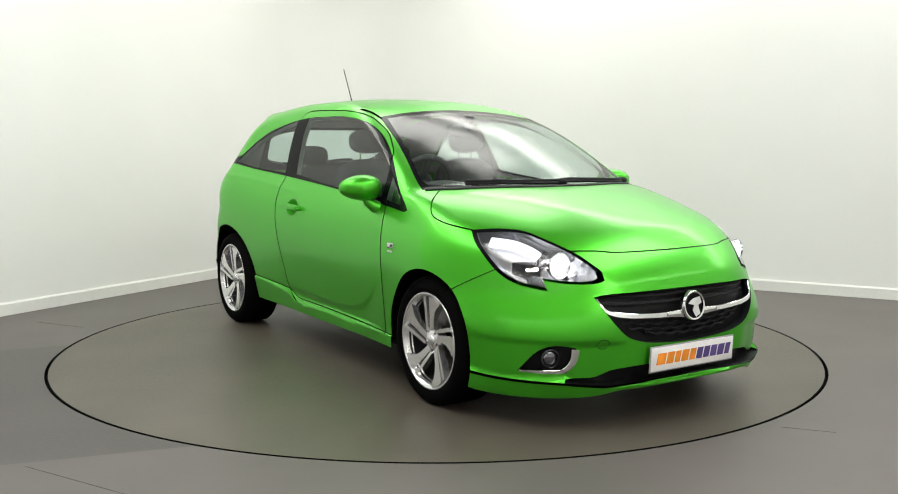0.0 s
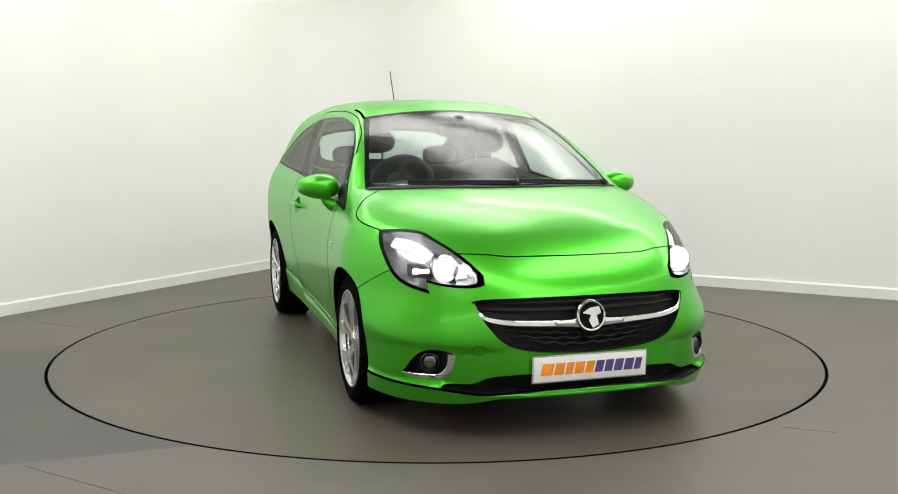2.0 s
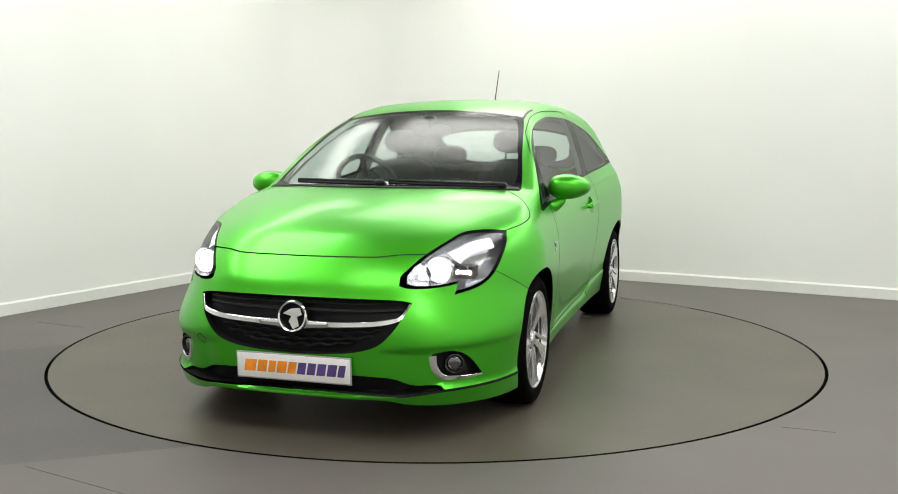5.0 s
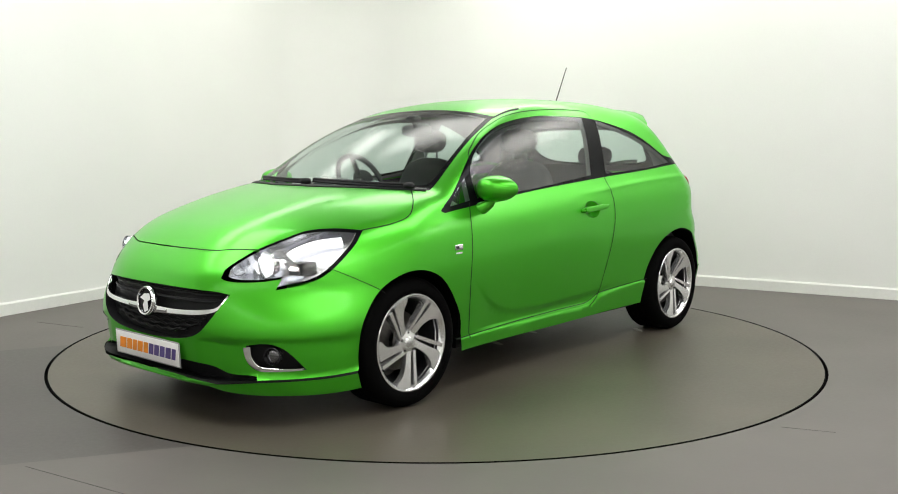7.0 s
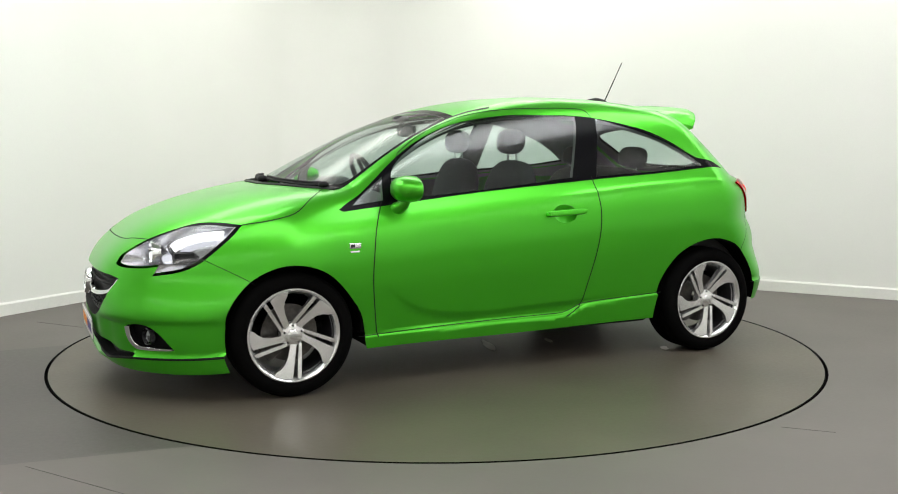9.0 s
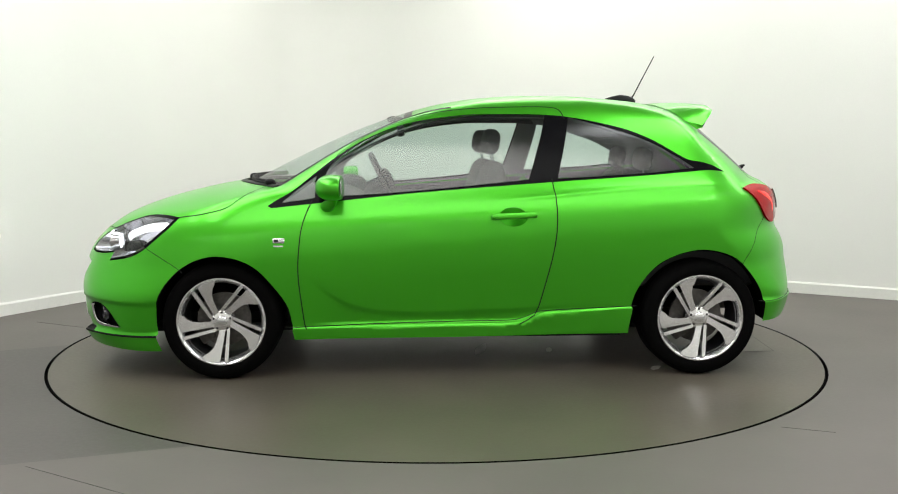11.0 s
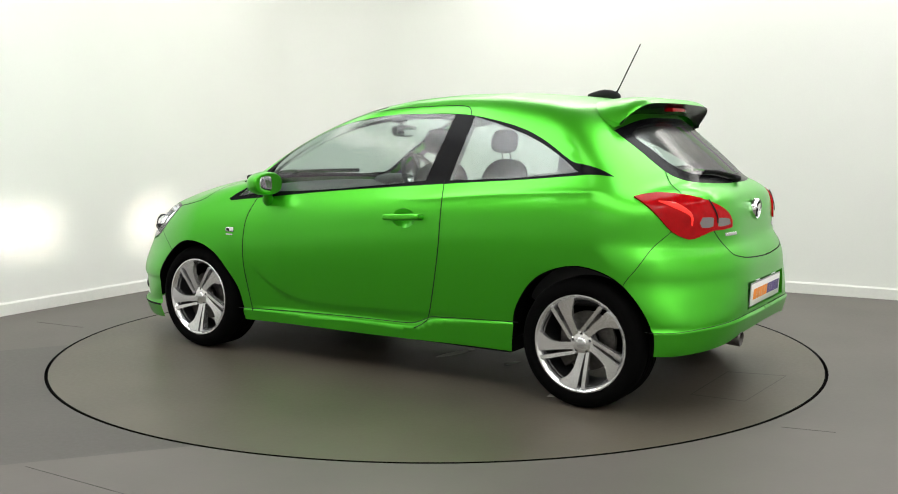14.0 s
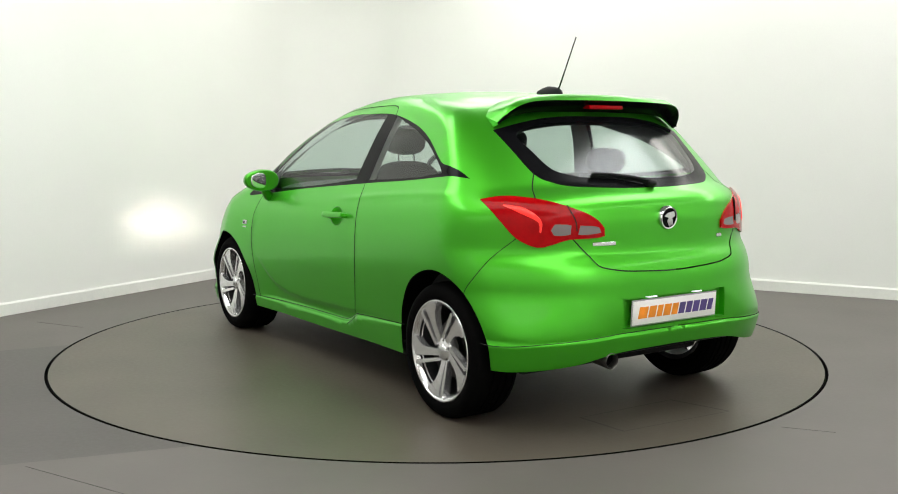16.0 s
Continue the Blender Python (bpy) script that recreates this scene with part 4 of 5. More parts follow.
def wheel_well(x, side, r):
    """A black liner over a wheel, open below."""
    bm = bmesh.new()
    n = 28
    angles = [radians(-8 + 196 * i / n) for i in range(n + 1)]
    rows_ = []
    for rr, y in ((r + 0.02, 0), (r - 0.01, 0), (r + 0.005, 0.60), (r - 0.02, 0.46), (0.05, 0.46)):
        edge = np.array([(x + rr * math.cos(a), 0.0, max(0.29, 0.306 + rr * math.sin(a))) for a in angles])
        skin_y = meet(edge, np.tile([0.0, 1.0, 0.0], (n + 1, 1)), 0.1, 1.3)[:, 1] - (0.014 if rr > r + 0.01 else 0.006)
        rows_.append([bm.verts.new((e[0], side * (y or float(w)), e[2])) for e, w in zip(edge, skin_y)])
    for a, b in zip(rows_, rows_[1:]):
        for i in range(n):
            bm.faces.new((a[i], a[i + 1], b[i + 1], b[i]))
    part("wheel_well", bm, M_GAP, car)


for s in (1, -1):
    wheel_well(1.256, s, 0.352)
    wheel_well(-1.245, s, 0.370)
bm = bmesh.new()
box(bm, -1.50, 1.88, -0.56, 0.56, 0.20, 0.26, 0.03)
box(bm, -1.72, -1.60, -0.58, 0.58, 0.29, 0.52, 0.03)
box(bm, 1.60, 1.80, -0.55, 0.55, 0.22, 0.46, 0.03)
box(bm, -0.86, 0.87, -0.77, 0.77, 0.20, 0.26, 0.02)
part("underbody", bm, M_PLASTIC, car)

# ---- cabin ----
def lining(area, side, material, depth, low):
    v, f, n = panel(area, side)
    v = v - n * depth
    keep = f[(v[f][:, :, 2] > low).all(1)]
    used = np.unique(keep)
    at = np.full(len(v), -1)
    at[used] = np.arange(len(used))
    return raw("cabin_lining", v[used], at[keep], material, car, normals=n[used])


lining("roof", 0, M_LINING, 0.03, 0.9)
lining("tailgate_roof", 0, M_LINING, 0.03, 0.9)
lining("tailgate", 0, M_CABIN, 0.05, 0.75)
lining("rear_glass_border", 0, M_CABIN, 0.02, 0.75)
for s in (1, -1):
    lining("door", s, M_CABIN, 0.05, 0.35)
    lining("quarter_panel", s, M_LINING, 0.045, 0.98)
    lining("window_trim", s, M_LINING, 0.03, 0.9)
    lining("front_wing", s, M_LINING, 0.045, 0.98)
bm = bmesh.new()
box(bm, -1.62, -0.9, -0.70, 0.70, 0.45, 0.78, 0.05)
part("boot_tray", bm, M_CABIN, car)
bm = bmesh.new()
blob(bm, (0.86, 0, 0.80), (0.33, 0.70, 0.185), 3.2)
part("dashboard", bm, M_CABIN, car, "dark grey dashboard")
bm = bmesh.new()
blob(bm, (0.66, -0.36, 0.965), (0.11, 0.17, 0.06), 2.4)
part("instrument_hood", bm, M_CABIN, car)


def seat(y):
    ob = new("front_seat")
    ob.parent = car
    tagged(ob, "charcoal cloth front seat with separate head restraint")
    bm = bmesh.new()
    blob(bm, (0.12, y, 0.58), (0.28, 0.25, 0.10), 3.0)
    part("seat_cushion", bm, M_CLOTH, ob)
    bm = bmesh.new()
    blob(bm, (0, 0, 0), (0.085, 0.25, 0.31), 3.0, m=pose(-0.14, y, 0.82, 0, -12, 0))
    blob(bm, (0, 0, 0), (0.072, 0.19, 0.09), 2.6, m=pose(-0.180, y, 1.025, 0, -10, 0))
    part("backrest", bm, M_CLOTH, ob)
    bm = bmesh.new()
    blob(bm, (0, 0, 0), (0.052, 0.125, 0.072), 2.7, m=pose(-0.175, y, 1.232, 0, -8, 0))
    part("head_restraint", bm, M_CLOTH, ob)
    for dy in (-0.05, 0.05):
        bm = bmesh.new()
        tube(bm, [(-0.19, y + dy, 1.10), (-0.175, y + dy, 1.24)], 0.006)
        part("restraint_post", bm, M_CHROME, ob)


for y in (0.36, -0.36):
    seat(y)
bench = new("rear_bench")
bench.parent = car
bm = bmesh.new()
blob(bm, (-0.72, 0, 0.58), (0.27, 0.58, 0.11), 3.5)
part("seat_cushion", bm, M_CLOTH, bench)
bm = bmesh.new()
blob(bm, (0, 0, 0), (0.08, 0.60, 0.28), 3.5, m=pose(-0.98, 0, 0.80, 0, -14, 0))
part("backrest", bm, M_CLOTH, bench)
for y in (0.33, -0.33):
    bm = bmesh.new()
    blob(bm, (0, 0, 0), (0.045, 0.125, 0.065), 2.8, m=pose(-1.05, y, 1.135, 0, -10, 0))
    part("head_restraint", bm, M_CLOTH, bench)
    for dy in (-0.05, 0.05):
        bm = bmesh.new()
        tube(bm, [(-1.04, y + dy, 1.04), (-1.05, y + dy, 1.12)], 0.006)
        part("restraint_post", bm, M_CHROME, bench)

steering = new("steering_wheel")
steering.parent = car
steering.matrix_basis = pose(0.44, -0.36, 0.985, 0, -64, 0)
bm = bmesh.new()
tube(bm, [(0.182 * math.cos(a), 0.182 * math.sin(a), 0) for a in (2 * math.pi * i / 40 for i in range(40))], 0.0155, 10, True)
part("wheel_rim", bm, M_CABIN, steering)
bm = bmesh.new()
blob(bm, (0, 0, 0.03), (0.07, 0.075, 0.03), 2.6, 12)
part("airbag_cover", bm, M_CABIN, steering)
for a in (0, 180, 270):
    bm = bmesh.new()
    box(bm, 0.05, 0.18, -0.016, 0.016, -0.004, 0.014, 0.005, m=Matrix.Rotation(radians(a + 90), 4, "Z"))
    part("wheel_spoke", bm, M_SILVER if a != 270 else M_CABIN, steering)
bm = bmesh.new()
tube(bm, [(0, 0, 0.0), (0, 0, -0.26)], 0.04, 14)
part("steering_column", bm, M_CABIN, steering)

inner_mirror = new("interior_mirror")
inner_mirror.parent = car
bm = bmesh.new()
blob(bm, (0.33, 0, 1.295), (0.022, 0.115, 0.036), 3.0)
part("mirror_housing", bm, M_CABIN, inner_mirror)
bm = bmesh.new()
box(bm, 0.305, 0.309, -0.10, 0.10, 1.268, 1.323, 0.001)
part("mirror_pane", bm, M_MIRROR, inner_mirror)
bm = bmesh.new()
tube(bm, [(0.34, 0, 1.31), (0.37, 0, 1.372)], 0.012)
blob(bm, (0.36, 0, 1.362), (0.05, 0.035, 0.02), 2.4, 10)
part("mirror_mount", bm, M_CABIN, inner_mirror)

# ---- lamps ----
def front_lamp(s):
    ob = new("headlamp")
    ob.parent = car
    tagged(ob, "lit headlamp behind a clear lens")
    skin("lens", "headlamp", M_LENS, ob, s)
    skin("lens_border", "headlamp_border", M_BLACK, ob, s, "black lens edge", lift=-0.001)
    sunk("housing", "headlamp", 0.13, M_HOUSING, ob, s, "satin silver lamp housing", way=(1, 0, 0))
    # projector: a lit disc at the back of a dark box with a slot
    for y, z, r, m_ in ((0.555, 0.705, 0.046, M_DRL), (0.475, 0.682, 0.034, M_DRL)):
        x = 1.862 if r > 0.03 else 1.93
        bm = bmesh.new()
        lathe(bm, [(r * 1.25, 0.0), (r * 1.3, 0.012), (r * 1.2, 0.014), (r * 1.05, -0.005), (r * 0.95, -0.03)], 32, m=Matrix.Translation((x, s * y, z)) @ pose(0, 0, 0, 0, 90, 0))
        part("lamp_ring", bm, M_CHROME, ob)
        bm = bmesh.new()
        lathe(bm, [(r * 0.98, -0.012), (r * 0.7, -0.004), (r * 0.3, 0.0), (0.001, 0.001)], 32, m=Matrix.Translation((x, s * y, z)) @ pose(0, 0, 0, 0, 90, 0))
        part("lit_reflector", bm, m_, ob)
    bm = bmesh.new()
    x0, x1, y, z = 1.69, 1.782, s * 0.632, 0.690
    wy, lo, hi = 0.034, 0.013, 0.002
    for a in ((x0, x1, y - wy - 0.004, y - wy, z - 0.032, z + 0.02), (x0, x1, y + wy, y + wy + 0.004, z - 0.032, z + 0.02), (x0, x1, y - wy, y + wy, z + 0.016, z + 0.02), (x0, x1, y - wy, y + wy, z - 0.032, z - 0.028), (x0, x0 + 0.004, y - wy, y + wy, z - 0.028, z + 0.016), (x1 - 0.004, x1, y - wy, y + wy, z + hi, z + 0.016), (x1 - 0.004, x1, y - wy, y + wy, z - 0.028, z - lo)):
        box(bm, *a)
    part("projector_box", bm, M_PLASTIC, ob, smooth=False)
    bm = bmesh.new()
    box(bm, x0 + 0.005, x0 + 0.008, y - 0.031, y + 0.031, z - 0.011, z + 0.011)
    part("bulb", bm, M_BULB, ob, "glowing bulb", smooth=False)
    # daytime strip and its smoked divider
    p = smooth_line([(1.53, 0.695, 0.805), (1.62, 0.635, 0.795), (1.72, 0.60, 0.762), (1.76, 0.60, 0.725)], 0.01)
    strip_on("daytime_strip", p, 0.048, -0.028, 0.012, M_DRL, ob, s)
    p = smooth_line([(1.80, 0.575, 0.775), (1.79, 0.60, 0.745), (1.775, 0.63, 0.718)], 0.01)
    strip_on("divider", p, 0.022, -0.02, 0.02, M_BEZEL, ob, s)


def strip_on(name, p, width, lift, thick, material, parent, side=1, label="", taper=None):
    """A bar of given width and thickness that follows the body's skin."""
    p = solid(flat(np.asarray(p, float)))
    n = outward(p)
    d = np.gradient(p, axis=0)
    t = np.cross(n, d)
    t /= np.linalg.norm(t, axis=1, keepdims=True)
    w = np.full(len(p), width) if taper is None else width * np.interp(np.linspace(0, 1, len(p)), *taper)
    w = w[:, None] / 2
    flip = np.array([1, side, 1])
    sec = [p - t * w + n * (lift - thick), p - t * w * 0.96 + n * (lift - 0.002), p - t * w * 0.75 + n * lift, p + t * w * 0.75 + n * lift, p + t * w * 0.96 + n * (lift - 0.002), p + t * w + n * (lift - thick)]
    k = len(p)
    bm = bmesh.new()
    rows_ = [[bm.verts.new(v * flip) for v in r] for r in sec]
    for i in range(6):
        a, b = rows_[i], rows_[(i + 1) % 6]
        for j in range(k - 1):
            bm.faces.new((a[j], a[j + 1], b[j + 1], b[j]))
    bm.faces.new([r[0] for r in rows_])
    bm.faces.new([r[-1] for r in rows_][::-1])
    return part(name, bm, material, parent, label)


def rear_lamp(s):
    ob = new("tail_lamp")
    ob.parent = car
    tagged(ob, "red tail lamp with clear reversing panes")
    sunk("red_lens", "tail_lamp", -0.010, M_RED, ob, s)
    sunk("red_lens", "tail_lamp_inner", -0.010, M_RED, ob, s)
    skin("reversing_pane", "reverse_lens", M_SMOKE, ob, s, "smoked clear reversing pane", lift=0.0095)
    ribbon("lens_joint", "tail_split", 0.005, M_SEAM, ob, s, lo=1, hi=-2, lift=0.0108)
    p = smooth_line([(-1.56, 0.715, 0.965), (-1.62, 0.655, 0.94), (-1.66, 0.61, 0.90), (-1.665, 0.61, 0.855)], 0.01)
    strip_on("light_guide", p, 0.02, 0.0122, 0.004, M_REDLIT, ob, s, "glowing tail light guide", taper=([0, 0.35, 0.6, 1], [0.3, 1.5, 1.2, 0.3]))


def fog_lamp(s):
    ob = new("fog_lamp")
    ob.parent = car
    tagged(ob, "fog lamp in a black pocket with a chrome strip")
    sunk("pocket", "fog_pocket", 0.045, M_PLASTIC, ob, s, way=(0.8, 0.6 * s, 0))
    c_ = solid(flat(np.array([[1.862, 0.618, 0.332]])))[0] - np.array([0.022, 0.010, 0])
    at = Matrix.Translation((c_[0], s * c_[1], c_[2])) @ pose(0, 0, 0, 0, 90, 22 * s)
    bm = bmesh.new()
    lathe(bm, [(0.040, -0.01), (0.041, 0.014), (0.036, 0.016), (0.034, 0.0)], 32, m=at)
    part("lamp_ring", bm, M_BEZEL, ob)
    bm = bmesh.new()
    lathe(bm, [(0.034, 0.002), (0.026, 0.009), (0.012, 0.012), (0.001, 0.0125)], 32, m=at)
    part("lamp_glass", bm, M_FOG, ob)
    p = smooth_line([(1.952, 0.552, 0.372), (1.950, 0.556, 0.33), (1.935, 0.568, 0.298), (1.905, 0.588, 0.278), (1.86, 0.62, 0.275), (1.79, 0.665, 0.276), (1.745, 0.693, 0.278)], 0.012)
    strip_on("chrome_strip", p, 0.026, 0.003, 0.01, M_CHROME, ob, s, "chrome strip", taper=([0, 0.2, 0.5, 1], [1.3, 1.1, 0.75, 0.4]))


for s in (1, -1):
    front_lamp(s)
    rear_lamp(s)
    fog_lamp(s)

# ---- grille ----
def slat(z, y1, sag, r, wave=0.0):
    ys = np.linspace(-y1, y1, 61)
    p = np.array([(nose_x(z + sag * (y / y1) ** 2) - 0.8 * (abs(y) / 0.87) ** 3.6 - 0.034, y, z + sag * (y / y1) ** 2 + wave * math.sin(y * 75)) for y in ys])
    bm = bmesh.new()
    tube(bm, p, r, 6)
    part("slat", bm, M_PLASTIC, grille)


for z, y1, r in ((0.575, 0.44, 0.009), (0.545, 0.44, 0.008)):
    slat(z, y1, 0.005, r)
for i, (z, y1) in enumerate(((0.470, 0.36), (0.446, 0.36), (0.422, 0.33), (0.398, 0.25))):
    slat(z, y1, 0.02, 0.0065, 0.004 * (1 if i % 2 else -1))
for s in (1, -1):
    p = smooth_line([(2.012, 0.478, 0.578), (2.025, 0.463, 0.548), (2.045, 0.437, 0.522), (2.075, 0.36, 0.506), (2.1, 0.25, 0.498), (2.115, 0.10, 0.492), (2.12, 0.04, 0.492)], 0.012)
    strip_on("chrome_wing", p, 0.030, -0.002, 0.02, M_CHROME, grille, s, "bright chrome grille bar", taper=([0, 0.25, 0.7, 0.9, 1], [0.45, 0.75, 0.75, 1.0, 1.5]))


def emblem(m, r, parent):
    """A round chrome badge with a plain raised figure."""
    ob = new("emblem")
    ob.parent = parent
    ob.matrix_basis = m
    bm = bmesh.new()
    lathe(bm, [(r * 0.78, 0.004), (r * 0.82, 0.013), (r * 0.92, 0.015), (r, 0.008), (r, -0.01)], 48)
    part("emblem_ring", bm, M_CHROME, ob)
    bm = bmesh.new()
    lathe(bm, [(0.001, 0.006), (r * 0.8, 0.004)], 40)
    part("emblem_face", bm, M_BLACK, ob)
    bm = bmesh.new()
    prism(bm, [(-0.55 * r, 0.18 * r), (-0.1 * r, 0.42 * r), (0.5 * r, 0.5 * r), (0.62 * r, 0.15 * r), (0.3 * r, 0.0), (0.45 * r, -0.55 * r), (0.1 * r, -0.72 * r), (-0.15 * r, -0.3 * r), (0.0, 0.05 * r)], 0.004, 0.013, taper=0.003)
    part("emblem_figure", bm, M_CHROME, ob)


UPRIGHT = Matrix(((0, 0, 1, 0), (1, 0, 0, 0), (0, 1, 0, 0), (0, 0, 0, 1)))
emblem(Matrix.Translation((2.116, 0, 0.520)) @ pose(0, 0, 0, 0, -6, 0) @ UPRIGHT, 0.068, car)
emblem(Matrix.Translation((-1.808, 0, 0.903)) @ pose(0, 0, 0, 0, 4, 180) @ UPRIGHT, 0.052, car)


def plate(m, parent):
    """A white plate with a row of slanted colour blocks for the printed name."""
    ob = new("plate")
    ob.parent = parent
    ob.matrix_basis = m @ UPRIGHT
    tagged(ob, "white show plate with orange and purple print")
    bm = bmesh.new()
    box(bm, -0.262, 0.262, -0.0575, 0.0575, -0.004, 0.0, 0.002)
    part("plate_backing", bm, M_PLATE_EDGE, ob)
    bm = bmesh.new()
    box(bm, -0.256, 0.256, -0.0515, 0.0515, 0.0, 0.003, 0.001)
    part("plate_face", bm, M_PLATE, ob)
    x = -0.226
    for i, w in enumerate((0.060, 0.050, 0.040, 0.050, 0.044, 0.044, 0.044, 0.046, 0.048, 0.038)):
        bm = bmesh.new()
        h = 0.025
        b = w - 0.008
        sk = 0.010
        prism(bm, [(x, -h), (x + b, -h), (x + b + sk, h), (x + sk, h)], 0.003, 0.0042)
        part("print_block", bm, M_ORANGE if i < 5 else M_PURPLE, ob, smooth=False)
        x += w


plate(Matrix.Translation((2.126, 0, 0.306)) @ pose(0, 0, 0, 0, 3, 0), car)
plate(Matrix.Translation((-1.868, 0, 0.508)) @ pose(0, 0, 0, 0, 3, 180), car)
for y in (0.14, -0.14):
    bm = bmesh.new()
    box(bm, -1.872, -1.85, y - 0.025, y + 0.025, 0.570, 0.579, 0.002)
    part("plate_light", bm, M_DRL, rear_bumper)

# ---- outside fittings ----
def door_mirror(s):
    ob = new("door_mirror")
    ob.parent = car
    tagged(ob, "green door mirror on a short stalk")
    bm = bmesh.new()
    vs = blob(bm, (0, 0, 0), (0.095, 0.108, 0.066), 2.5, 24)
    for v in vs:
        # flat at the back, drawn out to a rounded point ahead and outwards
        if v.co.x < 0:
            v.co.x = max(v.co.x * 0.7, -0.036)
        v.co.z *= 1 - 0.24 * max(0, v.co.y / 0.108)
        v.co.x -= 0.28 * max(0, v.co.y) ** 2 / 0.108 * (v.co.x > 0)
    bmesh.ops.transform(bm, matrix=Matrix.Diagonal((1, s, 1, 1)), verts=bm.verts)
    bmesh.ops.transform(bm, matrix=pose(0.665, s * 0.868, 1.0, 0, 0, -4 * s), verts=bm.verts)
    part("mirror_shell", bm, M_PAINT, ob)
    bm = bmesh.new()
    blob(bm, (0.6305, s * 0.862, 1.0), (0.003, 0.080, 0.046), 2.8, 14)
    part("mirror_pane", bm, M_MIRROR, ob, "mirror glass")
    bm = bmesh.new()
    tube(bm, [(0.715, s * 0.775, 0.893), (0.70, s * 0.805, 0.905), (0.68, s * 0.828, 0.925), (0.672, s * 0.842, 0.96)], [0.034, 0.032, 0.026, 0.024], 14)
    part("mirror_stalk", bm, M_PAINT, ob)


def door_handle(s):
    ob = new("door_handle")
    ob.parent = car
    p = smooth_line([(-0.145, 0.828, 0.842), (-0.17, 0.828, 0.8435), (-0.26, 0.828, 0.847), (-0.345, 0.83, 0.852), (-0.375, 0.83, 0.853)], 0.012)
    strip_on("grip", p, 0.030, 0.036, 0.022, M_PAINT, ob, s, taper=([0, 0.08, 0.9, 1], [0.6, 1.0, 1.0, 0.55]))
    for c, nx in ((-0.155, 1), (-0.365, 1)):
        bm = bmesh.new()
        blob(bm, (c, s * 0.832, 0.843 - (c + 0.155) * 0.045), (0.016, 0.03, 0.013), 2.6, 10)
        part("handle_foot", bm, M_PAINT, ob)
    bm = bmesh.new()
    tube(bm, [(-0.345, s * 0.862, 0.852), (-0.345, s * 0.8675, 0.852)], 0.006, 12)
    part("lock", bm, M_BEZEL, ob)


for s in (1, -1):
    door_mirror(s)
    door_handle(s)
    v, f, n = panel("handle_pocket", s)
    c = np.array([-0.258, 0.0, 0.846])
    rho = ((v[:, 0] - c[0]) / 0.072) ** 2 + ((v[:, 2] - c[2]) / 0.052) ** 2
    raw("handle_dish", v - n * (0.024 * np.clip(1 - rho, 0, 1) ** 0.7)[:, None], f, M_PAINT, car)
    ob = new("side_badge")
    ob.parent = car
    strip_on("badge_plate", smooth_line([(0.978, 0.855, 0.728), (0.922, 0.855, 0.728)], 0.01), 0.027, 0.004, 0.004, M_SILVER, ob, s)
    strip_on("badge_mark", smooth_line([(0.972, 0.855, 0.728), (0.952, 0.855, 0.728)], 0.006), 0.016, 0.0055, 0.003, M_BEZEL, ob, s)
    strip_on("badge_bar", smooth_line([(0.972, 0.855, 0.700), (0.926, 0.855, 0.700)], 0.01), 0.010, 0.003, 0.003, M_SILVER, ob, s)

# tailgate lettering, too small to read, as a bar
strip_on("name_bar", smooth_line([(-1.776, 0.41, 0.806), (-1.79, 0.36, 0.806), (-1.80, 0.30, 0.806)], 0.01), 0.017, 0.003, 0.003, M_SILVER, tailgate)
strip_on("trim_bar", smooth_line([(-1.80, -0.37, 0.808), (-1.80, -0.33, 0.808)], 0.01), 0.017, 0.003, 0.003, M_SILVER, tailgate)


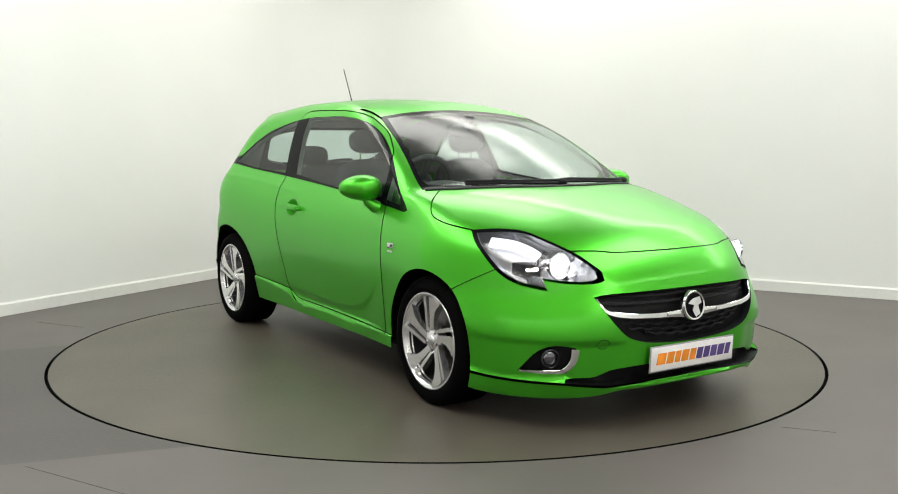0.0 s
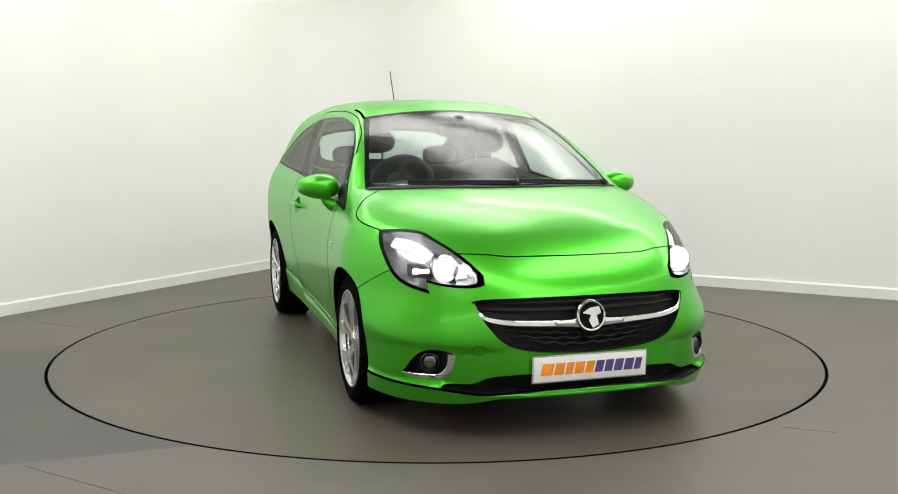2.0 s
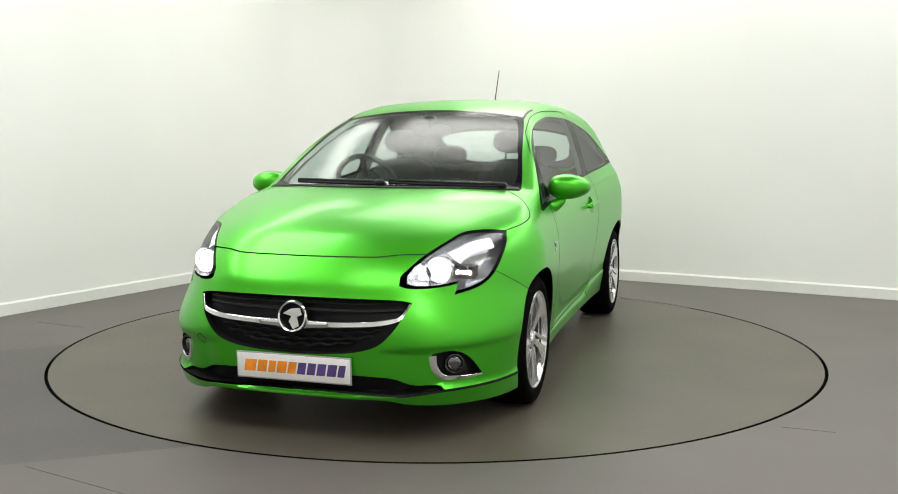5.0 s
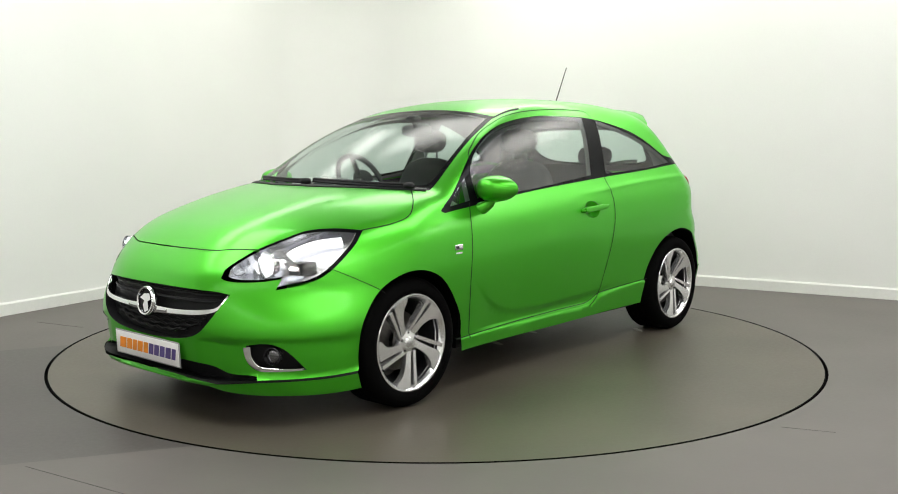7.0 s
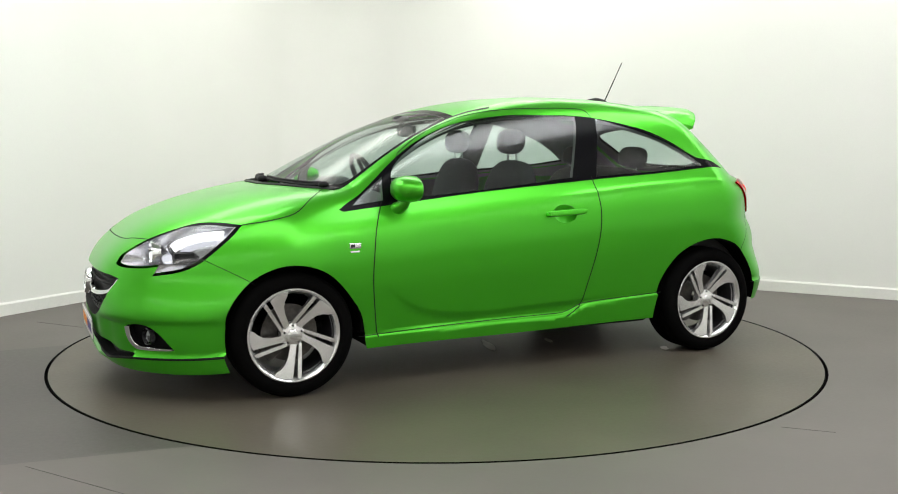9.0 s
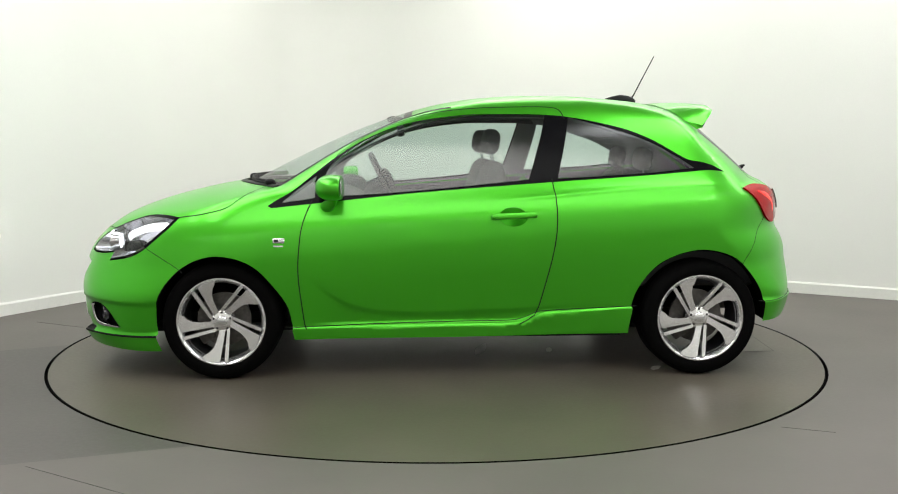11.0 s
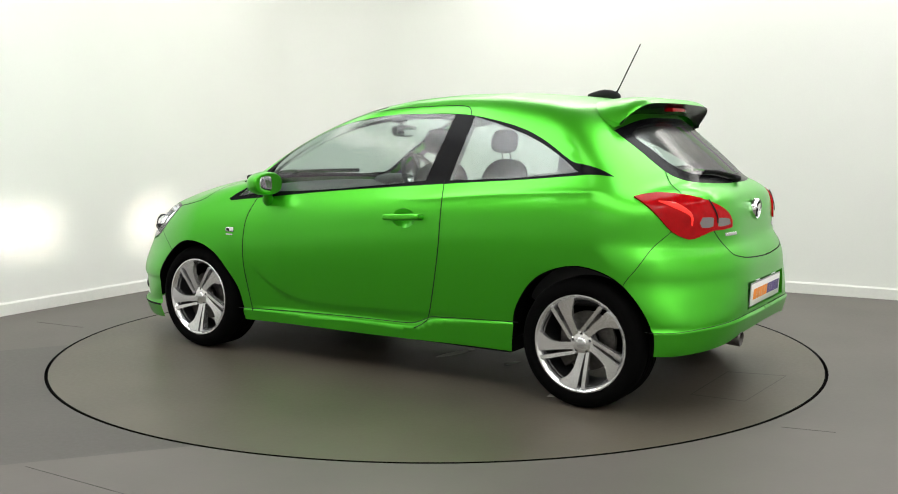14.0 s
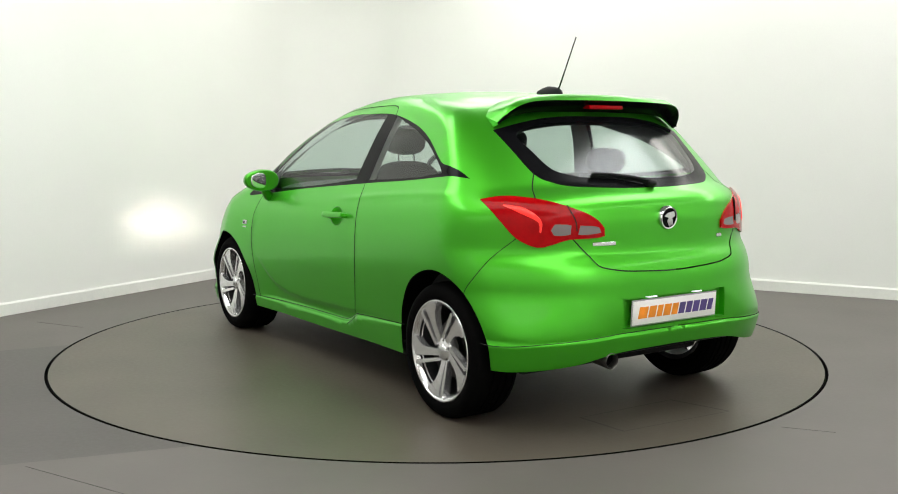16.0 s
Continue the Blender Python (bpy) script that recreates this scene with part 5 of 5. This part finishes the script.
def spoiler():
    ob = new("roof_spoiler")
    ob.parent = car
    tagged(ob, "green roof spoiler, its underside blackened for shade")
    ys = np.linspace(-0.575, 0.575, 61)
    top, under = [], []
    for y in ys:
        s = abs(y) / 0.575
        lead_x = -1.095 - 0.015 * s - 0.11 * s ** 5
        lead = np.array([lead_x, y * 0.975, 0.0])
        zz = np.linspace(0.9, 1.6, 281)
        q = np.stack([np.full(281, lead_x), np.full(281, y * 0.975), zz], -1)
        lead[2] = zz[np.argmax(form(q) > 0)] + 0.002
        edge = np.array([-1.43 + 0.04 * s ** 3 + 0.075 * s ** 12, y * (1 - 0.012 * s ** 6), 1.442 - 0.016 * s ** 2 - 0.105 * s ** 10])
        mid = (lead + edge) / 2 + np.array([0, 0, 0.012 * (1 - s ** 6)])
        lip = edge + np.array([0.004, 0, -0.018 * (1 - 0.6 * s ** 4)])
        root = np.array([-1.315 + 0.03 * s ** 8, y * 0.985, 1.372 - 0.072 * s ** 6])
        inner = np.array([-1.35 + 0.03 * s ** 8, y * 0.98, 1.385 - 0.075 * s ** 8])
        top.append(smooth_line([lead, mid, edge, lip], 0.02)[:200])
        under.append([lip, inner, root])
    m_ = min(len(t) for t in top)
    top = [np.array([t[int(round(i))] for i in np.linspace(0, len(t) - 1, m_)]) for t in top]
    # underside takes black instead of paint: its shade put into the colour
    for name, rows_, mt, lb in (("spoiler_top", top, M_PAINT, ""), ("spoiler_underside", under, M_BLACK, "underside coloured black for its shade")):
        bm = bmesh.new()
        vv = [[bm.verts.new(p) for p in r] for r in rows_]
        for a, b in zip(vv, vv[1:]):
            for i in range(len(a) - 1):
                bm.faces.new((a[i], a[i + 1], b[i + 1], b[i]))
        part(name, bm, mt, ob, lb)
    for k in (0, -1):
        bm = bmesh.new()
        loop = list(top[k]) + list(under[k][1:])
        bm.faces.new([bm.verts.new(p) for p in loop])
        bmesh.ops.triangulate(bm, faces=bm.faces)
        part("spoiler_end", bm, M_PAINT, ob)
    bm = bmesh.new()
    box(bm, -1.408, -1.36, -0.105, 0.105, 1.384, 1.404, 0.006)
    part("brake_light", bm, M_RED, ob, "dark red high brake light")


spoiler()

aerial = new("aerial")
aerial.parent = car
bm = bmesh.new()
vs = blob(bm, (0, 0, 0), (0.095, 0.035, 0.036), 2.3, 16)
for v in vs:
    if v.co.x > 0:
        v.co.z *= 1 - 0.55 * v.co.x / 0.095
        v.co.y *= 1 - 0.35 * v.co.x / 0.095
    v.co.z = max(v.co.z, -0.012)
bmesh.ops.transform(bm, matrix=pose(-0.985, 0, 1.474, 0, -4, 0), verts=bm.verts)
part("aerial_base", bm, M_PLASTIC, aerial)
bm = bmesh.new()
tube(bm, [(-1.055, 0, 1.49), (-1.068, 0, 1.51), (-1.185, 0, 1.737)], [0.006, 0.004, 0.003], 8)
part("aerial_rod", bm, M_BEZEL, aerial)

# wipers and scuttle
def wiper(name, pts_, parent, lift=0.012):
    ob = new(name)
    ob.parent = parent
    p = solid2(np.array(pts_, float))
    n = outward(p)
    bm = bmesh.new()
    tube(bm, smooth_line(p + n * (lift + 0.008), 0.03), 0.0065, 8)
    part("wiper_arm", bm, M_PLASTIC, ob)
    bm = bmesh.new()
    tube(bm, smooth_line(p + n * lift + np.array([0.004, 0, -0.004]), 0.03), 0.008, 6)
    part("wiper_blade", bm, M_PLASTIC, ob)
    bm = bmesh.new()
    blob(bm, tuple(p[0] + n[0] * 0.012), (0.028, 0.028, 0.018), 2.4, 10)
    part("wiper_pivot", bm, M_PLASTIC, ob)


def solid2(p):
    """The body's skin under points of either half."""
    q = solid(flat(np.abs(p) * np.array([0, 1, 0]) + p * np.array([1, 0, 1])))
    return q * np.where(p[:, 1:2] < 0, np.array([1, -1, 1]), np.array([1, 1, 1]))


wiper("wiper", [(1.03, 0.60, 1.01), (1.11, 0.46, 1.012), (1.165, 0.26, 1.02), (1.18, 0.06, 1.03)], car)
wiper("wiper", [(1.19, 0.02, 1.018), (1.185, -0.15, 1.022), (1.15, -0.32, 1.027), (1.08, -0.50, 1.03)], car)
wiper("rear_wiper", [(-1.712, 0.0, 1.045), (-1.69, 0.09, 1.063), (-1.665, 0.20, 1.078), (-1.645, 0.30, 1.082)], car, 0.016)
strip_on("scuttle", smooth_line([(1.224, 0.0, 1.006), (1.209, 0.21, 1.005), (1.10, 0.5, 1.003), (1.03, 0.62, 1.003), (0.99, 0.68, 1.0)], 0.02), 0.036, 0.006, 0.02, M_PLASTIC, car, 1)
strip_on("scuttle", smooth_line([(1.224, 0.0, 1.006), (1.209, 0.21, 1.005), (1.10, 0.5, 1.003), (1.03, 0.62, 1.003), (0.99, 0.68, 1.0)], 0.02), 0.036, 0.006, 0.02, M_PLASTIC, car, -1)

# round tow-eye cover in the front bumper
t_ = np.linspace(0, 2 * math.pi, 29)[:-1]
p = solid2(np.stack([np.full(28, 2.03), -0.462 - 0.027 * np.cos(t_), 0.392 + 0.022 * np.sin(t_)], -1))
bm = bmesh.new()
tube(bm, p, 0.0016, 6, True)
part("tow_cover_joint", bm, M_SEAM, front_bumper)

# exhaust
bm = bmesh.new()
ax = pose(-1.722, 0.36, 0.325, 0, -94, 0)
lathe(bm, [(0.030, 0.0), (0.036, 0.02), (0.037, 0.135), (0.034, 0.139), (0.031, 0.135), (0.030, 0.05), (0.001, 0.05)], 32, m=ax)
part("exhaust_tip", bm, M_IRON, car, "polished exhaust tip")
# black disc set in the pipe for the shade inside it
bm = bmesh.new()
lathe(bm, [(0.001, 0.105), (0.0305, 0.105)], 24, m=ax)
part("exhaust_bore_shade", bm, M_GAP, car)
bm = bmesh.new()
box(bm, -1.72, -1.35, 0.0, 0.50, 0.29, 0.37, 0.04)
part("silencer", bm, M_IRON, car)

# ---- what moves: the turntable and the car on it ----
TURN = [(0, 302.71), (0.5, 301.22), (1, 297.96), (1.5, 293.31), (2, 287.21), (2.5, 281.47), (3, 275.33), (3.5, 269.60), (4, 263.46), (6.5, 234.16), (7, 228.06), (7.5, 222.35), (8, 216.24), (8.5, 210.46), (9, 204.29), (11.5, 176.16), (12, 170.11), (12.5, 164.38), (13, 158.32), (13.5, 152.54), (14, 146.53), (14.5, 140.79), (15, 134.68), (15.5, 128.97), (16, 122.90)]
OFF = Vector((-0.106, 0.038, 0.0))


def motions():
    rows = [(t, a) for t, a in TURN]
    walk(car, [(t, Matrix.Rotation(radians(a), 4, "Z") @ Matrix.Translation(OFF)) for t, a in rows])
    walk(turntable, [(t, Matrix.Rotation(radians(a), 4, "Z")) for t, a in rows])


motions()
